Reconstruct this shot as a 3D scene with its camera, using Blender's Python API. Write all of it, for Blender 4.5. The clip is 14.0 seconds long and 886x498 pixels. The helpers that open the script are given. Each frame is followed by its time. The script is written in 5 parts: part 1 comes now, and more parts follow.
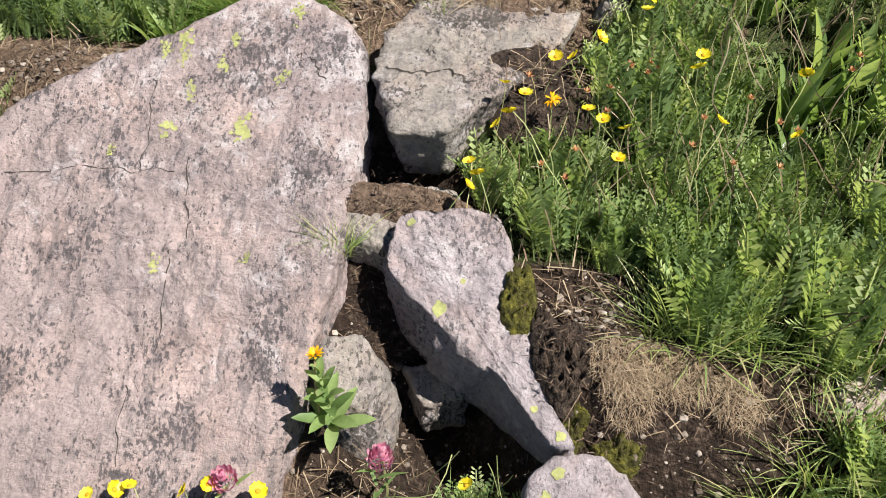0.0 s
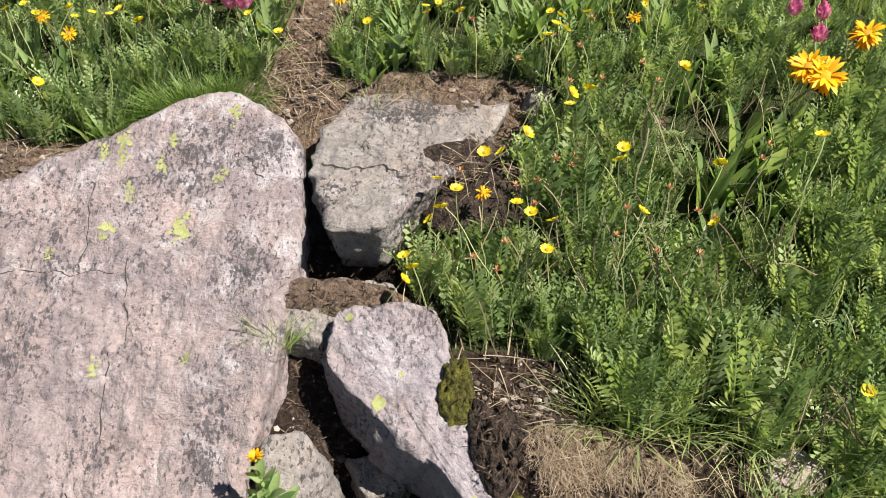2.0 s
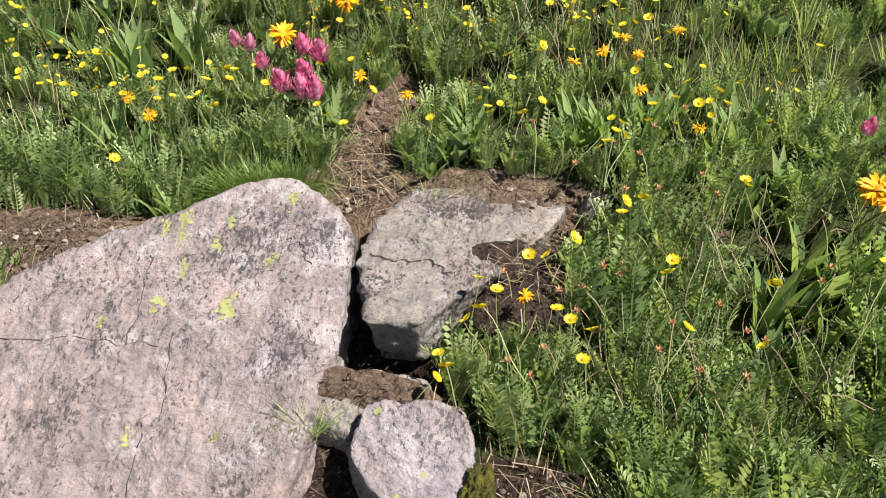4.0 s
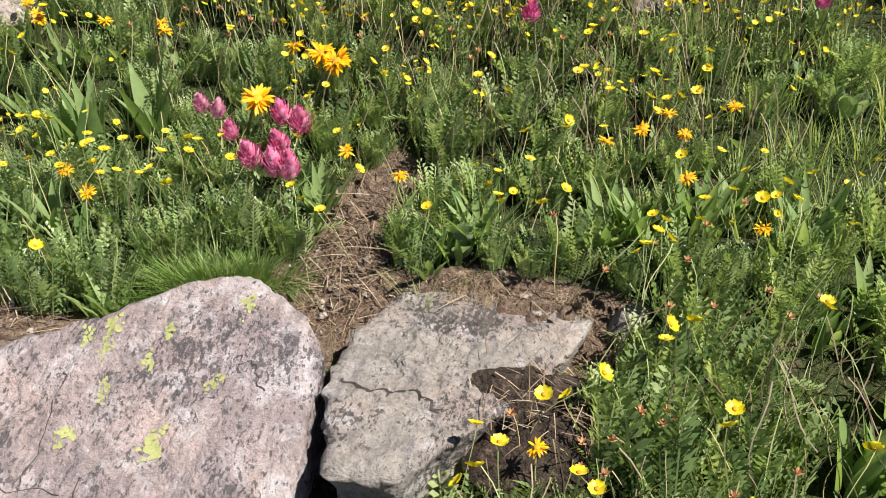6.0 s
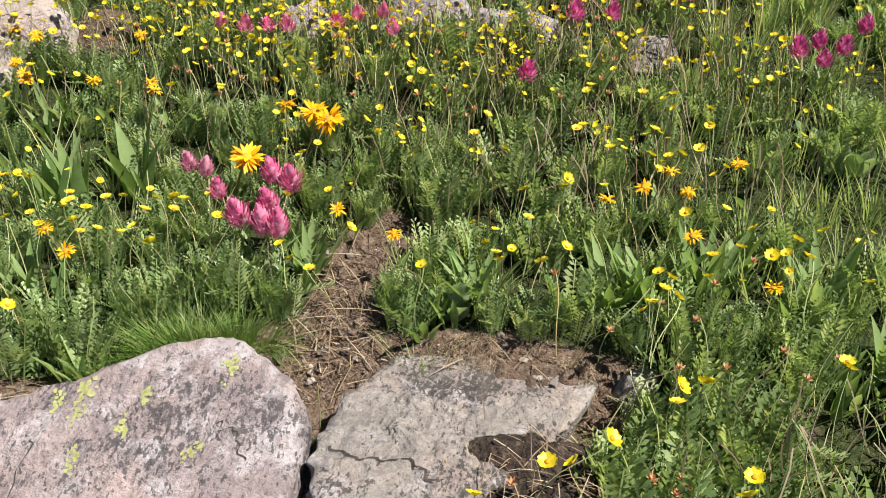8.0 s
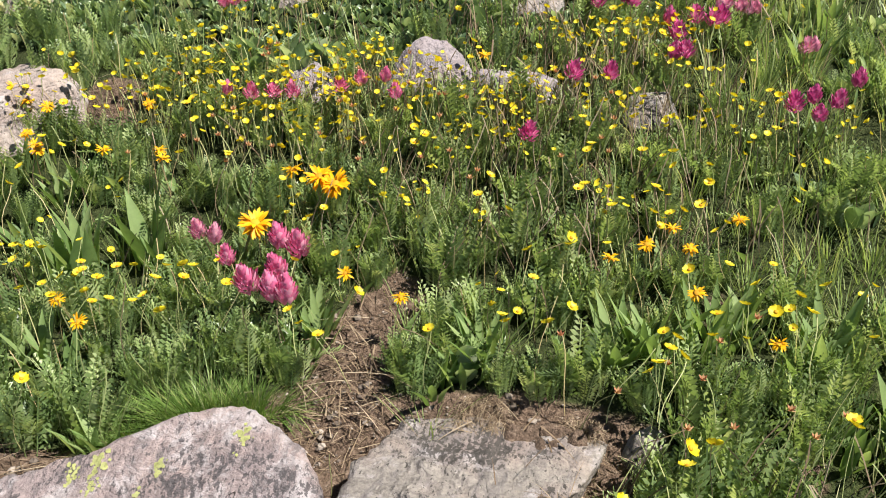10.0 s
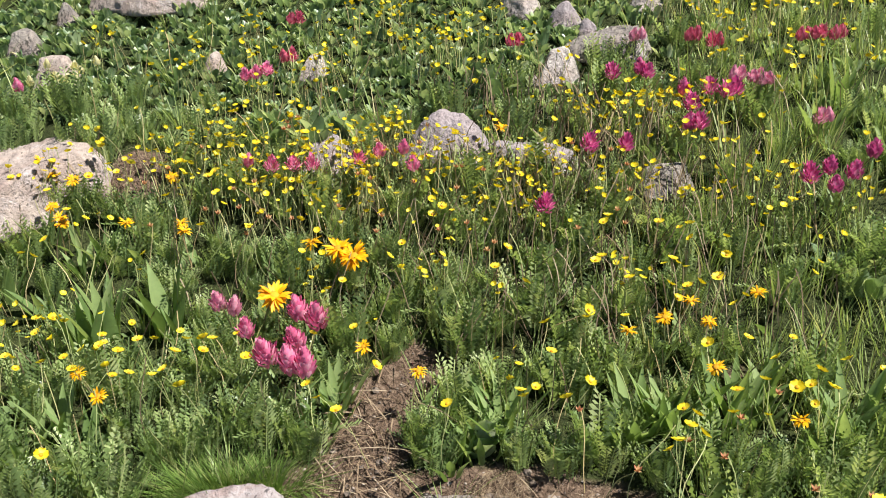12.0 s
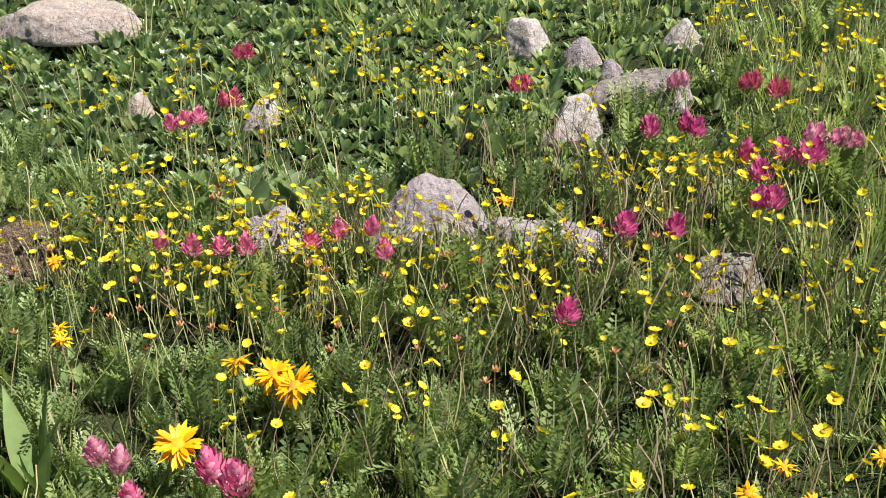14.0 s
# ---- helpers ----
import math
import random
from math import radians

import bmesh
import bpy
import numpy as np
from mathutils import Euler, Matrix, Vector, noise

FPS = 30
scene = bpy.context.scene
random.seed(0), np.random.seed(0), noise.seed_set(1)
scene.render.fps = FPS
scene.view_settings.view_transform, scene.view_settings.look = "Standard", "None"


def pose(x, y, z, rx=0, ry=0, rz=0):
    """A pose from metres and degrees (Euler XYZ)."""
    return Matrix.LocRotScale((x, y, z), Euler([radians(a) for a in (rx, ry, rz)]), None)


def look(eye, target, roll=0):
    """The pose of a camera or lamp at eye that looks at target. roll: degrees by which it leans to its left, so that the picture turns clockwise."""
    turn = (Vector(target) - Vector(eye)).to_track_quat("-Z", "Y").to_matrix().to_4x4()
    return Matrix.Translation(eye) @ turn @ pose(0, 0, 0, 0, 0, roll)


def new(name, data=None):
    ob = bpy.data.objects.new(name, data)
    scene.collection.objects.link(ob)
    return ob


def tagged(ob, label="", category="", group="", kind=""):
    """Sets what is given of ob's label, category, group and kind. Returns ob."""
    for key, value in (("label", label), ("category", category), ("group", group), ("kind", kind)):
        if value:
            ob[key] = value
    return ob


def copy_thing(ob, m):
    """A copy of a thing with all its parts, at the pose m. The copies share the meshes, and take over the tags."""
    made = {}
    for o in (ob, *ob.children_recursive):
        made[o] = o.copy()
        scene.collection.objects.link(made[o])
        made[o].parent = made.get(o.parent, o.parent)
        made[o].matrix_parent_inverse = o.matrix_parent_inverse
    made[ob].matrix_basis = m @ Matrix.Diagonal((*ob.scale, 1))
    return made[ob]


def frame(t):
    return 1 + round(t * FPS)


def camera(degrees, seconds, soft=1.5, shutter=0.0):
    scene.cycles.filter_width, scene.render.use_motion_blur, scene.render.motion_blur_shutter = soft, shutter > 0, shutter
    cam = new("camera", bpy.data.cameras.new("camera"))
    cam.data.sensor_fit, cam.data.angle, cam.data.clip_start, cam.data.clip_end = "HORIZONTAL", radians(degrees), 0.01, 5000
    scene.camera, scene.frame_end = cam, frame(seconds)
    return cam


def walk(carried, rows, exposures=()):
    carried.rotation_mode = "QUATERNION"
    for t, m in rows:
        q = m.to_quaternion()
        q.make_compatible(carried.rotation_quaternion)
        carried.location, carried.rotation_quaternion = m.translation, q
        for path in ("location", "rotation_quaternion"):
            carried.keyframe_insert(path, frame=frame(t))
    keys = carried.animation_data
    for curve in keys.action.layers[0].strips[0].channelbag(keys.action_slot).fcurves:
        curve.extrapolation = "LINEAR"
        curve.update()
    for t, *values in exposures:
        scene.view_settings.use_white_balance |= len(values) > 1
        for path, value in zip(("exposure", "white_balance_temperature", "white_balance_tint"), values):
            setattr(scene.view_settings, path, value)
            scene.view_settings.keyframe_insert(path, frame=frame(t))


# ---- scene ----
cam = camera(54, 14.0, soft=1.0)
PATH = [
    (0.0, pose(0.0088, 0.0877, 0.8127, 39.796, 0.286, 2.129)),
    (0.5, pose(0.0206, 0.0832, 0.8242, 41.278, 0.346, 0.827)),
    (1.0, pose(0.0418, 0.0977, 0.8363, 42.143, 0.050, -0.330)),
    (1.5, pose(0.0343, 0.0980, 0.8480, 43.162, -0.474, -1.184)),
    (2.0, pose(0.0286, 0.1037, 0.8701, 43.420, -0.899, -1.331)),
    (2.5, pose(0.0274, 0.1103, 0.8726, 43.920, -0.984, -0.759)),
    (2.7, pose(0.0306, 0.1155, 0.8736, 44.156, -0.733, -0.352)),
    (4.8, pose(0.1298, 0.1359, 0.8847, 50.807, 0.253, 8.672)),
    (5.0, pose(0.1225, 0.2061, 0.8455, 50.839, 0.250, 8.663)),
    (5.5, pose(0.1225, 0.2877, 0.8113, 51.843, 0.270, 8.872)),
    (6.0, pose(0.1094, 0.3794, 0.7592, 52.990, -0.014, 8.605)),
    (6.5, pose(0.0776, 0.4164, 0.7297, 54.539, -0.834, 7.739)),
    (7.0, pose(0.0728, 0.4211, 0.7160, 55.310, -0.844, 7.908)),
    (7.2, pose(0.0873, 0.4176, 0.7061, 56.251, -0.358, 8.643)),
    (9.3, pose(0.1099, 0.4025, 0.7063, 59.174, 0.348, 7.401)),
    (9.5, pose(0.1072, 0.4111, 0.7193, 59.350, 0.499, 7.442)),
    (10.0, pose(0.1033, 0.4089, 0.7404, 60.933, 1.075, 7.949)),
    (10.5, pose(0.0989, 0.4083, 0.7638, 61.937, 1.391, 8.486)),
    (11.0, pose(0.0911, 0.4111, 0.7685, 62.987, 1.654, 8.582)),
    (11.5, pose(0.0934, 0.4127, 0.7662, 63.859, 1.714, 8.730)),
    (12.0, pose(0.1030, 0.4142, 0.7650, 64.601, 1.768, 8.892)),
    (12.5, pose(0.1047, 0.4386, 0.7749, 64.948, 1.691, 9.051)),
    (13.0, pose(0.0675, 0.6481, 0.7106, 65.03, 1.433, 9.005)),
    (13.5, pose(0.0486, 0.7574, 0.6843, 65.98, 1.022, 8.685)),
    (14.0, pose(0.0466, 0.7900, 0.6868, 67.2, 0.655, 8.378)),
]
walk(cam, PATH)

# ---- daylight ----
SUN = Vector((0.58, -0.12, 1.0)).normalized()
world = bpy.data.worlds.new("sky")
scene.world = world
world.use_nodes = True
wn = world.node_tree
sky = wn.nodes.new("ShaderNodeTexSky")
sky.sky_type, sky.sun_disc = "NISHITA", False
sky.sun_elevation = math.asin(SUN.z)
sky.sun_rotation = math.atan2(SUN.x, SUN.y)
sky.altitude = 3000
wn.links.new(sky.outputs["Color"], wn.nodes["Background"].inputs["Color"])
wn.nodes["Background"].inputs["Strength"].default_value = 0.042
sun = new("sun", bpy.data.lights.new("sun", "SUN"))
sun.data.energy, sun.data.angle, sun.data.color = 4.8, radians(0.53), (1.0, 0.95, 0.87)
sun.matrix_world = look((4 * SUN.x, 4 * SUN.y, 4 * SUN.z), (0, 0, 0))
scene.view_settings.exposure = 1.16

rng = random.Random(7)


# ---- materials ----
class Mat:
    """A node material with a few shorthands."""

    def __init__(self, name, rough=0.8, spec=0.3):
        self.m = bpy.data.materials.new(name)
        self.m.use_nodes = True
        self.t = self.m.node_tree
        self.b = self.t.nodes["Principled BSDF"]
        self.b.inputs["Roughness"].default_value = rough
        self.b.inputs["Specular IOR Level"].default_value = spec

    def n(self, kind, **kw):
        node = self.t.nodes.new("ShaderNode" + kind)
        for k, v in kw.items():
            node.inputs[k.replace("_", " ")].default_value = v
        return node

    def link(self, a, b):
        self.t.links.new(a, b)

    def coord(self):
        return self.n("TexCoord").outputs["Object"]

    def noise(self, vec, scale, detail=4.0, rough=0.6):
        node = self.n("TexNoise", Scale=scale, Detail=detail, Roughness=rough)
        self.link(vec, node.inputs["Vector"])
        return node.outputs["Fac"]

    def ramp(self, fac, stops, step=False):
        node = self.t.nodes.new("ShaderNodeValToRGB")
        e = node.color_ramp.elements
        while len(e) < len(stops):
            e.new(0.5)
        for el, (p, c) in zip(e, stops):
            el.position = p
            el.color = (*c, 1) if len(c) == 3 else c
        if step:
            node.color_ramp.interpolation = "CONSTANT"
        self.link(fac, node.inputs["Fac"])
        return node.outputs["Color"]

    def mix(self, fac, a, b, mode="MIX"):
        node = self.t.nodes.new("ShaderNodeMix")
        node.data_type, node.blend_type = "RGBA", mode
        for sock, v in ((node.inputs[0], fac), (node.inputs[6], a), (node.inputs[7], b)):
            if isinstance(v, (int, float)):
                sock.default_value = v
            elif isinstance(v, tuple):
                sock.default_value = (*v, 1)
            else:
                self.link(v, sock)
        return node.outputs[2]

    def math(self, op, a, b=0.0):
        node = self.t.nodes.new("ShaderNodeMath")
        node.operation = op
        for sock, v in zip(node.inputs, (a, b)):
            if isinstance(v, (int, float)):
                sock.default_value = v
            else:
                self.link(v, sock)
        return node.outputs[0]

    def bump(self, height, strength, distance):
        node = self.n("Bump", Strength=strength, Distance=distance)
        self.link(height, node.inputs["Height"])
        self.link(node.outputs["Normal"], self.b.inputs["Normal"])

    def color(self, c):
        if isinstance(c, tuple):
            self.b.inputs["Base Color"].default_value = (*c, 1)
        else:
            self.link(c, self.b.inputs["Base Color"])


def granite(name, base, pale, dark, lichen=0.5, rust=0.0, crown=0.0, clean=0.0):
    """Weathered granite: mottled crust, grey weathered stretches, clustered black lichen, faint warm stains, pitted relief."""
    k = Mat(name, 0.9, 0.2)
    p = k.coord()
    bend = k.n("TexNoise", Scale=24, Detail=3)
    k.link(p, bend.inputs["Vector"])
    off = k.t.nodes.new("ShaderNodeVectorMath")
    off.operation = "MULTIPLY_ADD"
    k.link(bend.outputs["Color"], off.inputs[0])
    off.inputs[1].default_value = (0.03, 0.03, 0.03)
    k.link(p, off.inputs[2])
    w = off.outputs[0]
    c = k.mix(k.ramp(k.noise(w, 7, 6, 0.65), [(0.38, (0, 0, 0)), (0.62, (1, 1, 1))]), base, pale)
    c = k.mix(k.ramp(k.noise(p, 8, 4), [(0.46, (0, 0, 0)), (0.68, (0.55 + rust,) * 3)]), c, (0.30, 0.218, 0.19))
    # soft clouding of the crystals
    c = k.mix(0.75, c, k.ramp(k.noise(p, 150, 5, 0.75), [(0.3, (0.55, 0.53, 0.55)), (0.5, (0.98, 0.97, 0.97)), (0.68, (1.25, 1.23, 1.21))]), "MULTIPLY")
    # where the weathering has settled
    where = k.noise(w, 8.5, 8, 0.75)
    if crown:
        axis = k.n("SeparateXYZ")
        k.link(p, axis.inputs[0])
        side = k.math("ADD", k.math("MULTIPLY", axis.outputs["Y"], crown), k.math("MULTIPLY", axis.outputs["X"], crown * 0.8))
        where = k.math("ADD", where, k.math("SUBTRACT", side, crown * 0.12))
    c = k.mix(k.ramp(where, [(0.50, (0, 0, 0)), (0.56, (0.45 - 5 * clean,) * 3), (0.70, (0.6 - 6 * clean,) * 3)]), c, (0.15, 0.127, 0.132))
    streak = k.n("Mapping", Scale=(3.4, 0.6, 1.0))
    k.link(w, streak.inputs["Vector"])
    runs = k.noise(streak.outputs[0], 22, 6, 0.75)
    c = k.mix(k.ramp(runs, [(0.50, (0, 0, 0)), (0.64, (0.7 - 7 * clean,) * 3)]), c, (0.125, 0.112, 0.116))
    # white crusts
    crust = k.noise(w, 19, 7, 0.78)
    if crown:
        crust = k.math("ADD", crust, k.math("MULTIPLY", k.math("SUBTRACT", side, crown * 0.12), 1.6))
    c = k.mix(k.ramp(crust, [(0.53, (0, 0, 0)), (0.66, (0.75, 0.75, 0.75))]), c, (0.47, 0.435, 0.44))
    # black lichen: crowded specks in places, larger blotches in others
    crowd = k.math("SUBTRACT", k.math("MULTIPLY", k.math("SUBTRACT", k.noise(p, 11, 4, 0.6), 0.5), 0.5), clean)
    lean = k.math("MULTIPLY", k.math("SUBTRACT", where, 0.53), lichen)
    flat = k.n("Mapping", Scale=(1.5, 0.85, 1.0))
    k.link(p, flat.inputs["Vector"])
    specks = k.math("ADD", k.noise(flat.outputs[0], 125, 4, 0.62), k.math("ADD", crowd, lean))
    c = k.mix(k.ramp(specks, [(0.555, (0, 0, 0)), (0.60, (0.85, 0.85, 0.85))]), c, dark)
    blot = k.math("ADD", k.noise(flat.outputs[0], 48, 6, 0.78), k.math("SUBTRACT", k.math("MULTIPLY", lean, 1.4), clean))
    c = k.mix(k.ramp(blot, [(0.575, (0, 0, 0)), (0.61, (0.8, 0.8, 0.8))]), c, dark)
    k.color(c)
    pits = k.noise(p, 95, 6, 0.75)
    knobs = k.noise(w, 30, 5, 0.7)
    k.bump(k.math("ADD", k.math("MULTIPLY", pits, 0.5), knobs), 1.0, 0.012)
    return k.m


def plain(name, c1, c2, scale, rough=0.85, relief=0.5, dist=0.002, c3=None):
    k = Mat(name, rough)
    p = k.coord()
    f = k.noise(p, scale, 6, 0.7)
    stops = [(0.3, c1), (0.7, c2)] if c3 is None else [(0.3, c1), (0.55, c2), (0.7, c3)]
    k.color(k.ramp(f, stops))
    k.bump(k.noise(p, scale * 2.5, 5), relief, dist)
    return k.m


def leafy(name, stops, translucent=0.35, rough=0.55, spec=0.35, tint=(1.5, 1.45, 0.85)):
    """Leaves and petals: each blade takes its own tint; some of the light comes through."""
    k = Mat(name, rough, spec)
    geo = k.n("NewGeometry")
    info = k.n("ObjectInfo")
    r = k.math("FRACT", k.math("ADD", geo.outputs["Random Per Island"], k.math("MULTIPLY", info.outputs["Random"], 3.7)))
    c = k.ramp(r, stops)
    c = k.mix(0.35, c, k.ramp(k.noise(k.coord(), 90, 3), [(0.3, (0.6, 0.6, 0.6)), (0.7, (1.25, 1.25, 1.2))]), "MULTIPLY")
    k.color(c)
    if translucent:
        tr = k.n("BsdfTranslucent")
        k.link(k.mix(1.0, c, tint, "MULTIPLY"), tr.inputs["Color"])
        mx = k.n("MixShader", Fac=translucent)
        k.link(k.b.outputs[0], mx.inputs[1])
        k.link(tr.outputs[0], mx.inputs[2])
        k.link(mx.outputs[0], k.t.nodes["Material Output"].inputs["Surface"])
    return k.m


M_BOULDER = granite("pinkish granite", (0.255, 0.208, 0.205), (0.375, 0.305, 0.293), (0.07, 0.064, 0.067), 0.5, 0.0, 0.11)
M_ROCK = granite("grey granite", (0.235, 0.213, 0.192), (0.34, 0.308, 0.275), (0.06, 0.055, 0.05), 0.5, 0.1)
M_MAUVE = granite("mauve granite", (0.275, 0.243, 0.258), (0.38, 0.338, 0.352), (0.10, 0.09, 0.096), 0.3, 0.0, 0.0, 0.045)
M_TAN = granite("tan granite", (0.37, 0.31, 0.275), (0.46, 0.395, 0.355), (0.14, 0.12, 0.105), 0.25, 0.2, 0.0, 0.06)
M_PALE = granite("pale granite", (0.40, 0.365, 0.345), (0.50, 0.46, 0.44), (0.14, 0.13, 0.13), 0.2, 0.0, 0.0, 0.06)
M_SOIL = plain("dark crumbly soil", (0.014, 0.010, 0.008), (0.055, 0.038, 0.028), 75, 0.95, 1.0, 0.010, (0.16, 0.118, 0.088))
# brown soil whose colour is lightened for patches lying in the sun
M_LIT_SOIL = plain("sunlit brown soil", (0.045, 0.031, 0.022), (0.15, 0.103, 0.074), 100, 0.95, 1.0, 0.008, (0.27, 0.20, 0.15))
M_GROUND = Mat("soil with low green cover", 0.95, 0.15)
p = M_GROUND.coord()
soil = M_GROUND.ramp(M_GROUND.noise(p, 110, 6, 0.7), [(0.3, (0.045, 0.031, 0.022)), (0.52, (0.15, 0.103, 0.074)), (0.68, (0.27, 0.20, 0.15))])
humus = M_GROUND.ramp(M_GROUND.noise(p, 75, 7, 0.75), [(0.32, (0.010, 0.007, 0.006)), (0.54, (0.04, 0.027, 0.020)), (0.66, (0.13, 0.095, 0.072))])
rich = M_GROUND.n("Attribute")
rich.attribute_name = "humus"
soil = M_GROUND.mix(rich.outputs["Fac"], soil, humus)
turf = M_GROUND.ramp(M_GROUND.noise(p, 170, 5, 0.7), [(0.3, (0.018, 0.024, 0.010)), (0.55, (0.05, 0.066, 0.024)), (0.72, (0.10, 0.115, 0.05))])
turf = M_GROUND.mix(0.8, turf, M_GROUND.ramp(M_GROUND.noise(p, 2.5, 6, 0.7), [(0.3, (0.5, 0.5, 0.45)), (0.7, (1.25, 1.2, 1.1))]), "MULTIPLY")
cover = M_GROUND.n("Attribute")
cover.attribute_name = "cover"
M_GROUND.color(M_GROUND.mix(cover.outputs["Fac"], soil, turf))
M_GROUND.bump(M_GROUND.math("ADD", M_GROUND.noise(p, 275, 5), M_GROUND.math("MULTIPLY", M_GROUND.noise(p, 90, 5), 1.5)), 1.0, 0.008)
M_GROUND = M_GROUND.m
M_PEBBLE = leafy("pale pebbles", [(0.0, (0.08, 0.06, 0.048)), (0.6, (0.17, 0.138, 0.115)), (1.0, (0.36, 0.31, 0.27))], 0, 0.9)
M_MOSS = plain("olive moss", (0.022, 0.02, 0.006), (0.08, 0.075, 0.012), 90, 0.95, 1.0, 0.008, (0.2, 0.18, 0.026))
M_LICHEN = plain("yellow green lichen", (0.22, 0.23, 0.10), (0.36, 0.37, 0.14), 200, 0.95, 0.8, 0.001)
M_FERN = leafy("feathery green leaf", [(0.0, (0.09, 0.135, 0.055)), (0.35, (0.185, 0.27, 0.105)), (0.75, (0.315, 0.41, 0.165)), (1.0, (0.47, 0.54, 0.28))], 0.42, 0.34, 0.6)
M_GRASS = leafy("grass blade", [(0.0, (0.17, 0.245, 0.085)), (0.55, (0.30, 0.40, 0.14)), (0.85, (0.42, 0.48, 0.21)), (1.0, (0.60, 0.53, 0.33))], 0.42, 0.4, 0.5)
M_FINE = leafy("dense fine grass", [(0.0, (0.09, 0.16, 0.035)), (0.8, (0.18, 0.29, 0.065)), (1.0, (0.36, 0.36, 0.16))])
M_STRAP = leafy("smooth strap leaf", [(0.0, (0.13, 0.21, 0.07)), (0.6, (0.21, 0.305, 0.105)), (1.0, (0.31, 0.40, 0.17))], 0.42, 0.52, 0.4)
M_BROAD = leafy("broad pale leaf", [(0.0, (0.085, 0.145, 0.075)), (0.45, (0.19, 0.28, 0.145)), (0.85, (0.37, 0.46, 0.27)), (1.0, (0.56, 0.62, 0.42))], 0.38, 0.36, 0.6)
M_STRAW = leafy("dry straw", [(0.0, (0.13, 0.09, 0.06)), (0.6, (0.25, 0.185, 0.125)), (1.0, (0.38, 0.31, 0.225))], 0.15, 0.8, 0.2)
M_LITTER = leafy("brown litter", [(0.0, (0.03, 0.02, 0.014)), (0.6, (0.065, 0.043, 0.03)), (1.0, (0.15, 0.11, 0.078))], 0.0, 0.85, 0.2)
M_STEM = leafy("olive stem", [(0.0, (0.22, 0.27, 0.10)), (0.65, (0.37, 0.38, 0.17)), (1.0, (0.42, 0.30, 0.17))], 0.1, 0.6)
M_YELLOW = leafy("yellow petal", [(0.0, (0.56, 0.45, 0.02)), (0.5, (0.70, 0.56, 0.015)), (1.0, (0.78, 0.68, 0.07))], 0.3, 0.45, 0.3)
M_GOLD = leafy("golden heart", [(0.0, (0.42, 0.20, 0.006)), (1.0, (0.52, 0.29, 0.01))], 0.0, 0.8)
M_ORANGE = leafy("orange yellow ray", [(0.0, (0.70, 0.33, 0.004)), (0.6, (0.78, 0.43, 0.008)), (1.0, (0.84, 0.54, 0.012))], 0.3, 0.5, 0.3)
M_FADED = leafy("faded russet calyx", [(0.0, (0.30, 0.11, 0.06)), (0.6, (0.46, 0.23, 0.11)), (1.0, (0.57, 0.38, 0.2))], 0.2, 0.7)
M_PINK = leafy("magenta bract", [(0.0, (0.66, 0.15, 0.31)), (0.6, (0.79, 0.25, 0.43)), (1.0, (0.86, 0.47, 0.60))], 0.3, 0.55, 0.3, (1.1, 1.0, 1.1))
M_MAGENTA = leafy("deep magenta bract", [(0.0, (0.50, 0.06, 0.23)), (0.6, (0.63, 0.12, 0.32)), (1.0, (0.75, 0.28, 0.46))], 0.3, 0.55, 0.3, (1.1, 1.0, 1.1))
M_ROSE = leafy("pale rose bract", [(0.0, (0.64, 0.22, 0.36)), (0.6, (0.74, 0.34, 0.46)), (1.0, (0.80, 0.46, 0.54))], 0.3, 0.55, 0.3, (1.1, 1.0, 1.1))
M_RED = leafy("crimson bract", [(0.0, (0.55, 0.08, 0.17)), (1.0, (0.68, 0.20, 0.28))], 0.3, 0.55, 0.3, (1.1, 1.0, 1.1))
M_CREAM = leafy("cream bract", [(0.0, (0.62, 0.6, 0.36)), (1.0, (0.78, 0.75, 0.55))], 0.3, 0.55, 0.3)


# ---- building blocks ----
def part(name, data, material, parent=None, label=""):
    """Links a mesh as one object, under a thing where a parent is given."""
    if not isinstance(data, bpy.types.Mesh):
        me = bpy.data.meshes.new(name)
        data.to_mesh(me)
        data.free()
        data = me
    if material and not data.materials:
        data.materials.append(material)
    ob = new(name, data)
    if parent:
        ob.parent = parent
    if label:
        ob["label"] = label
    return ob


class Soup:
    """Gathers faces for one mesh."""

    def __init__(self):
        self.v, self.f, self.n = [], [], 0

    def add(self, verts, faces):
        self.v.append(np.asarray(verts, float))
        self.f += [tuple(i + self.n for i in f) for f in faces]
        self.n += len(verts)

    def mesh(self, name, material=None, smooth=True):
        me = bpy.data.meshes.new(name)
        me.from_pydata(np.concatenate(self.v).tolist(), [], self.f)
        if smooth:
            me.polygons.foreach_set("use_smooth", [True] * len(me.polygons))
        if material:
            me.materials.append(material)
        return me


def smooth_step(a, b, x):
    t = min(max((x - a) / (b - a), 0.0), 1.0)
    return t * t * (3 - 2 * t)


def slope(y):
    return 0.364 * (y - 0.9)


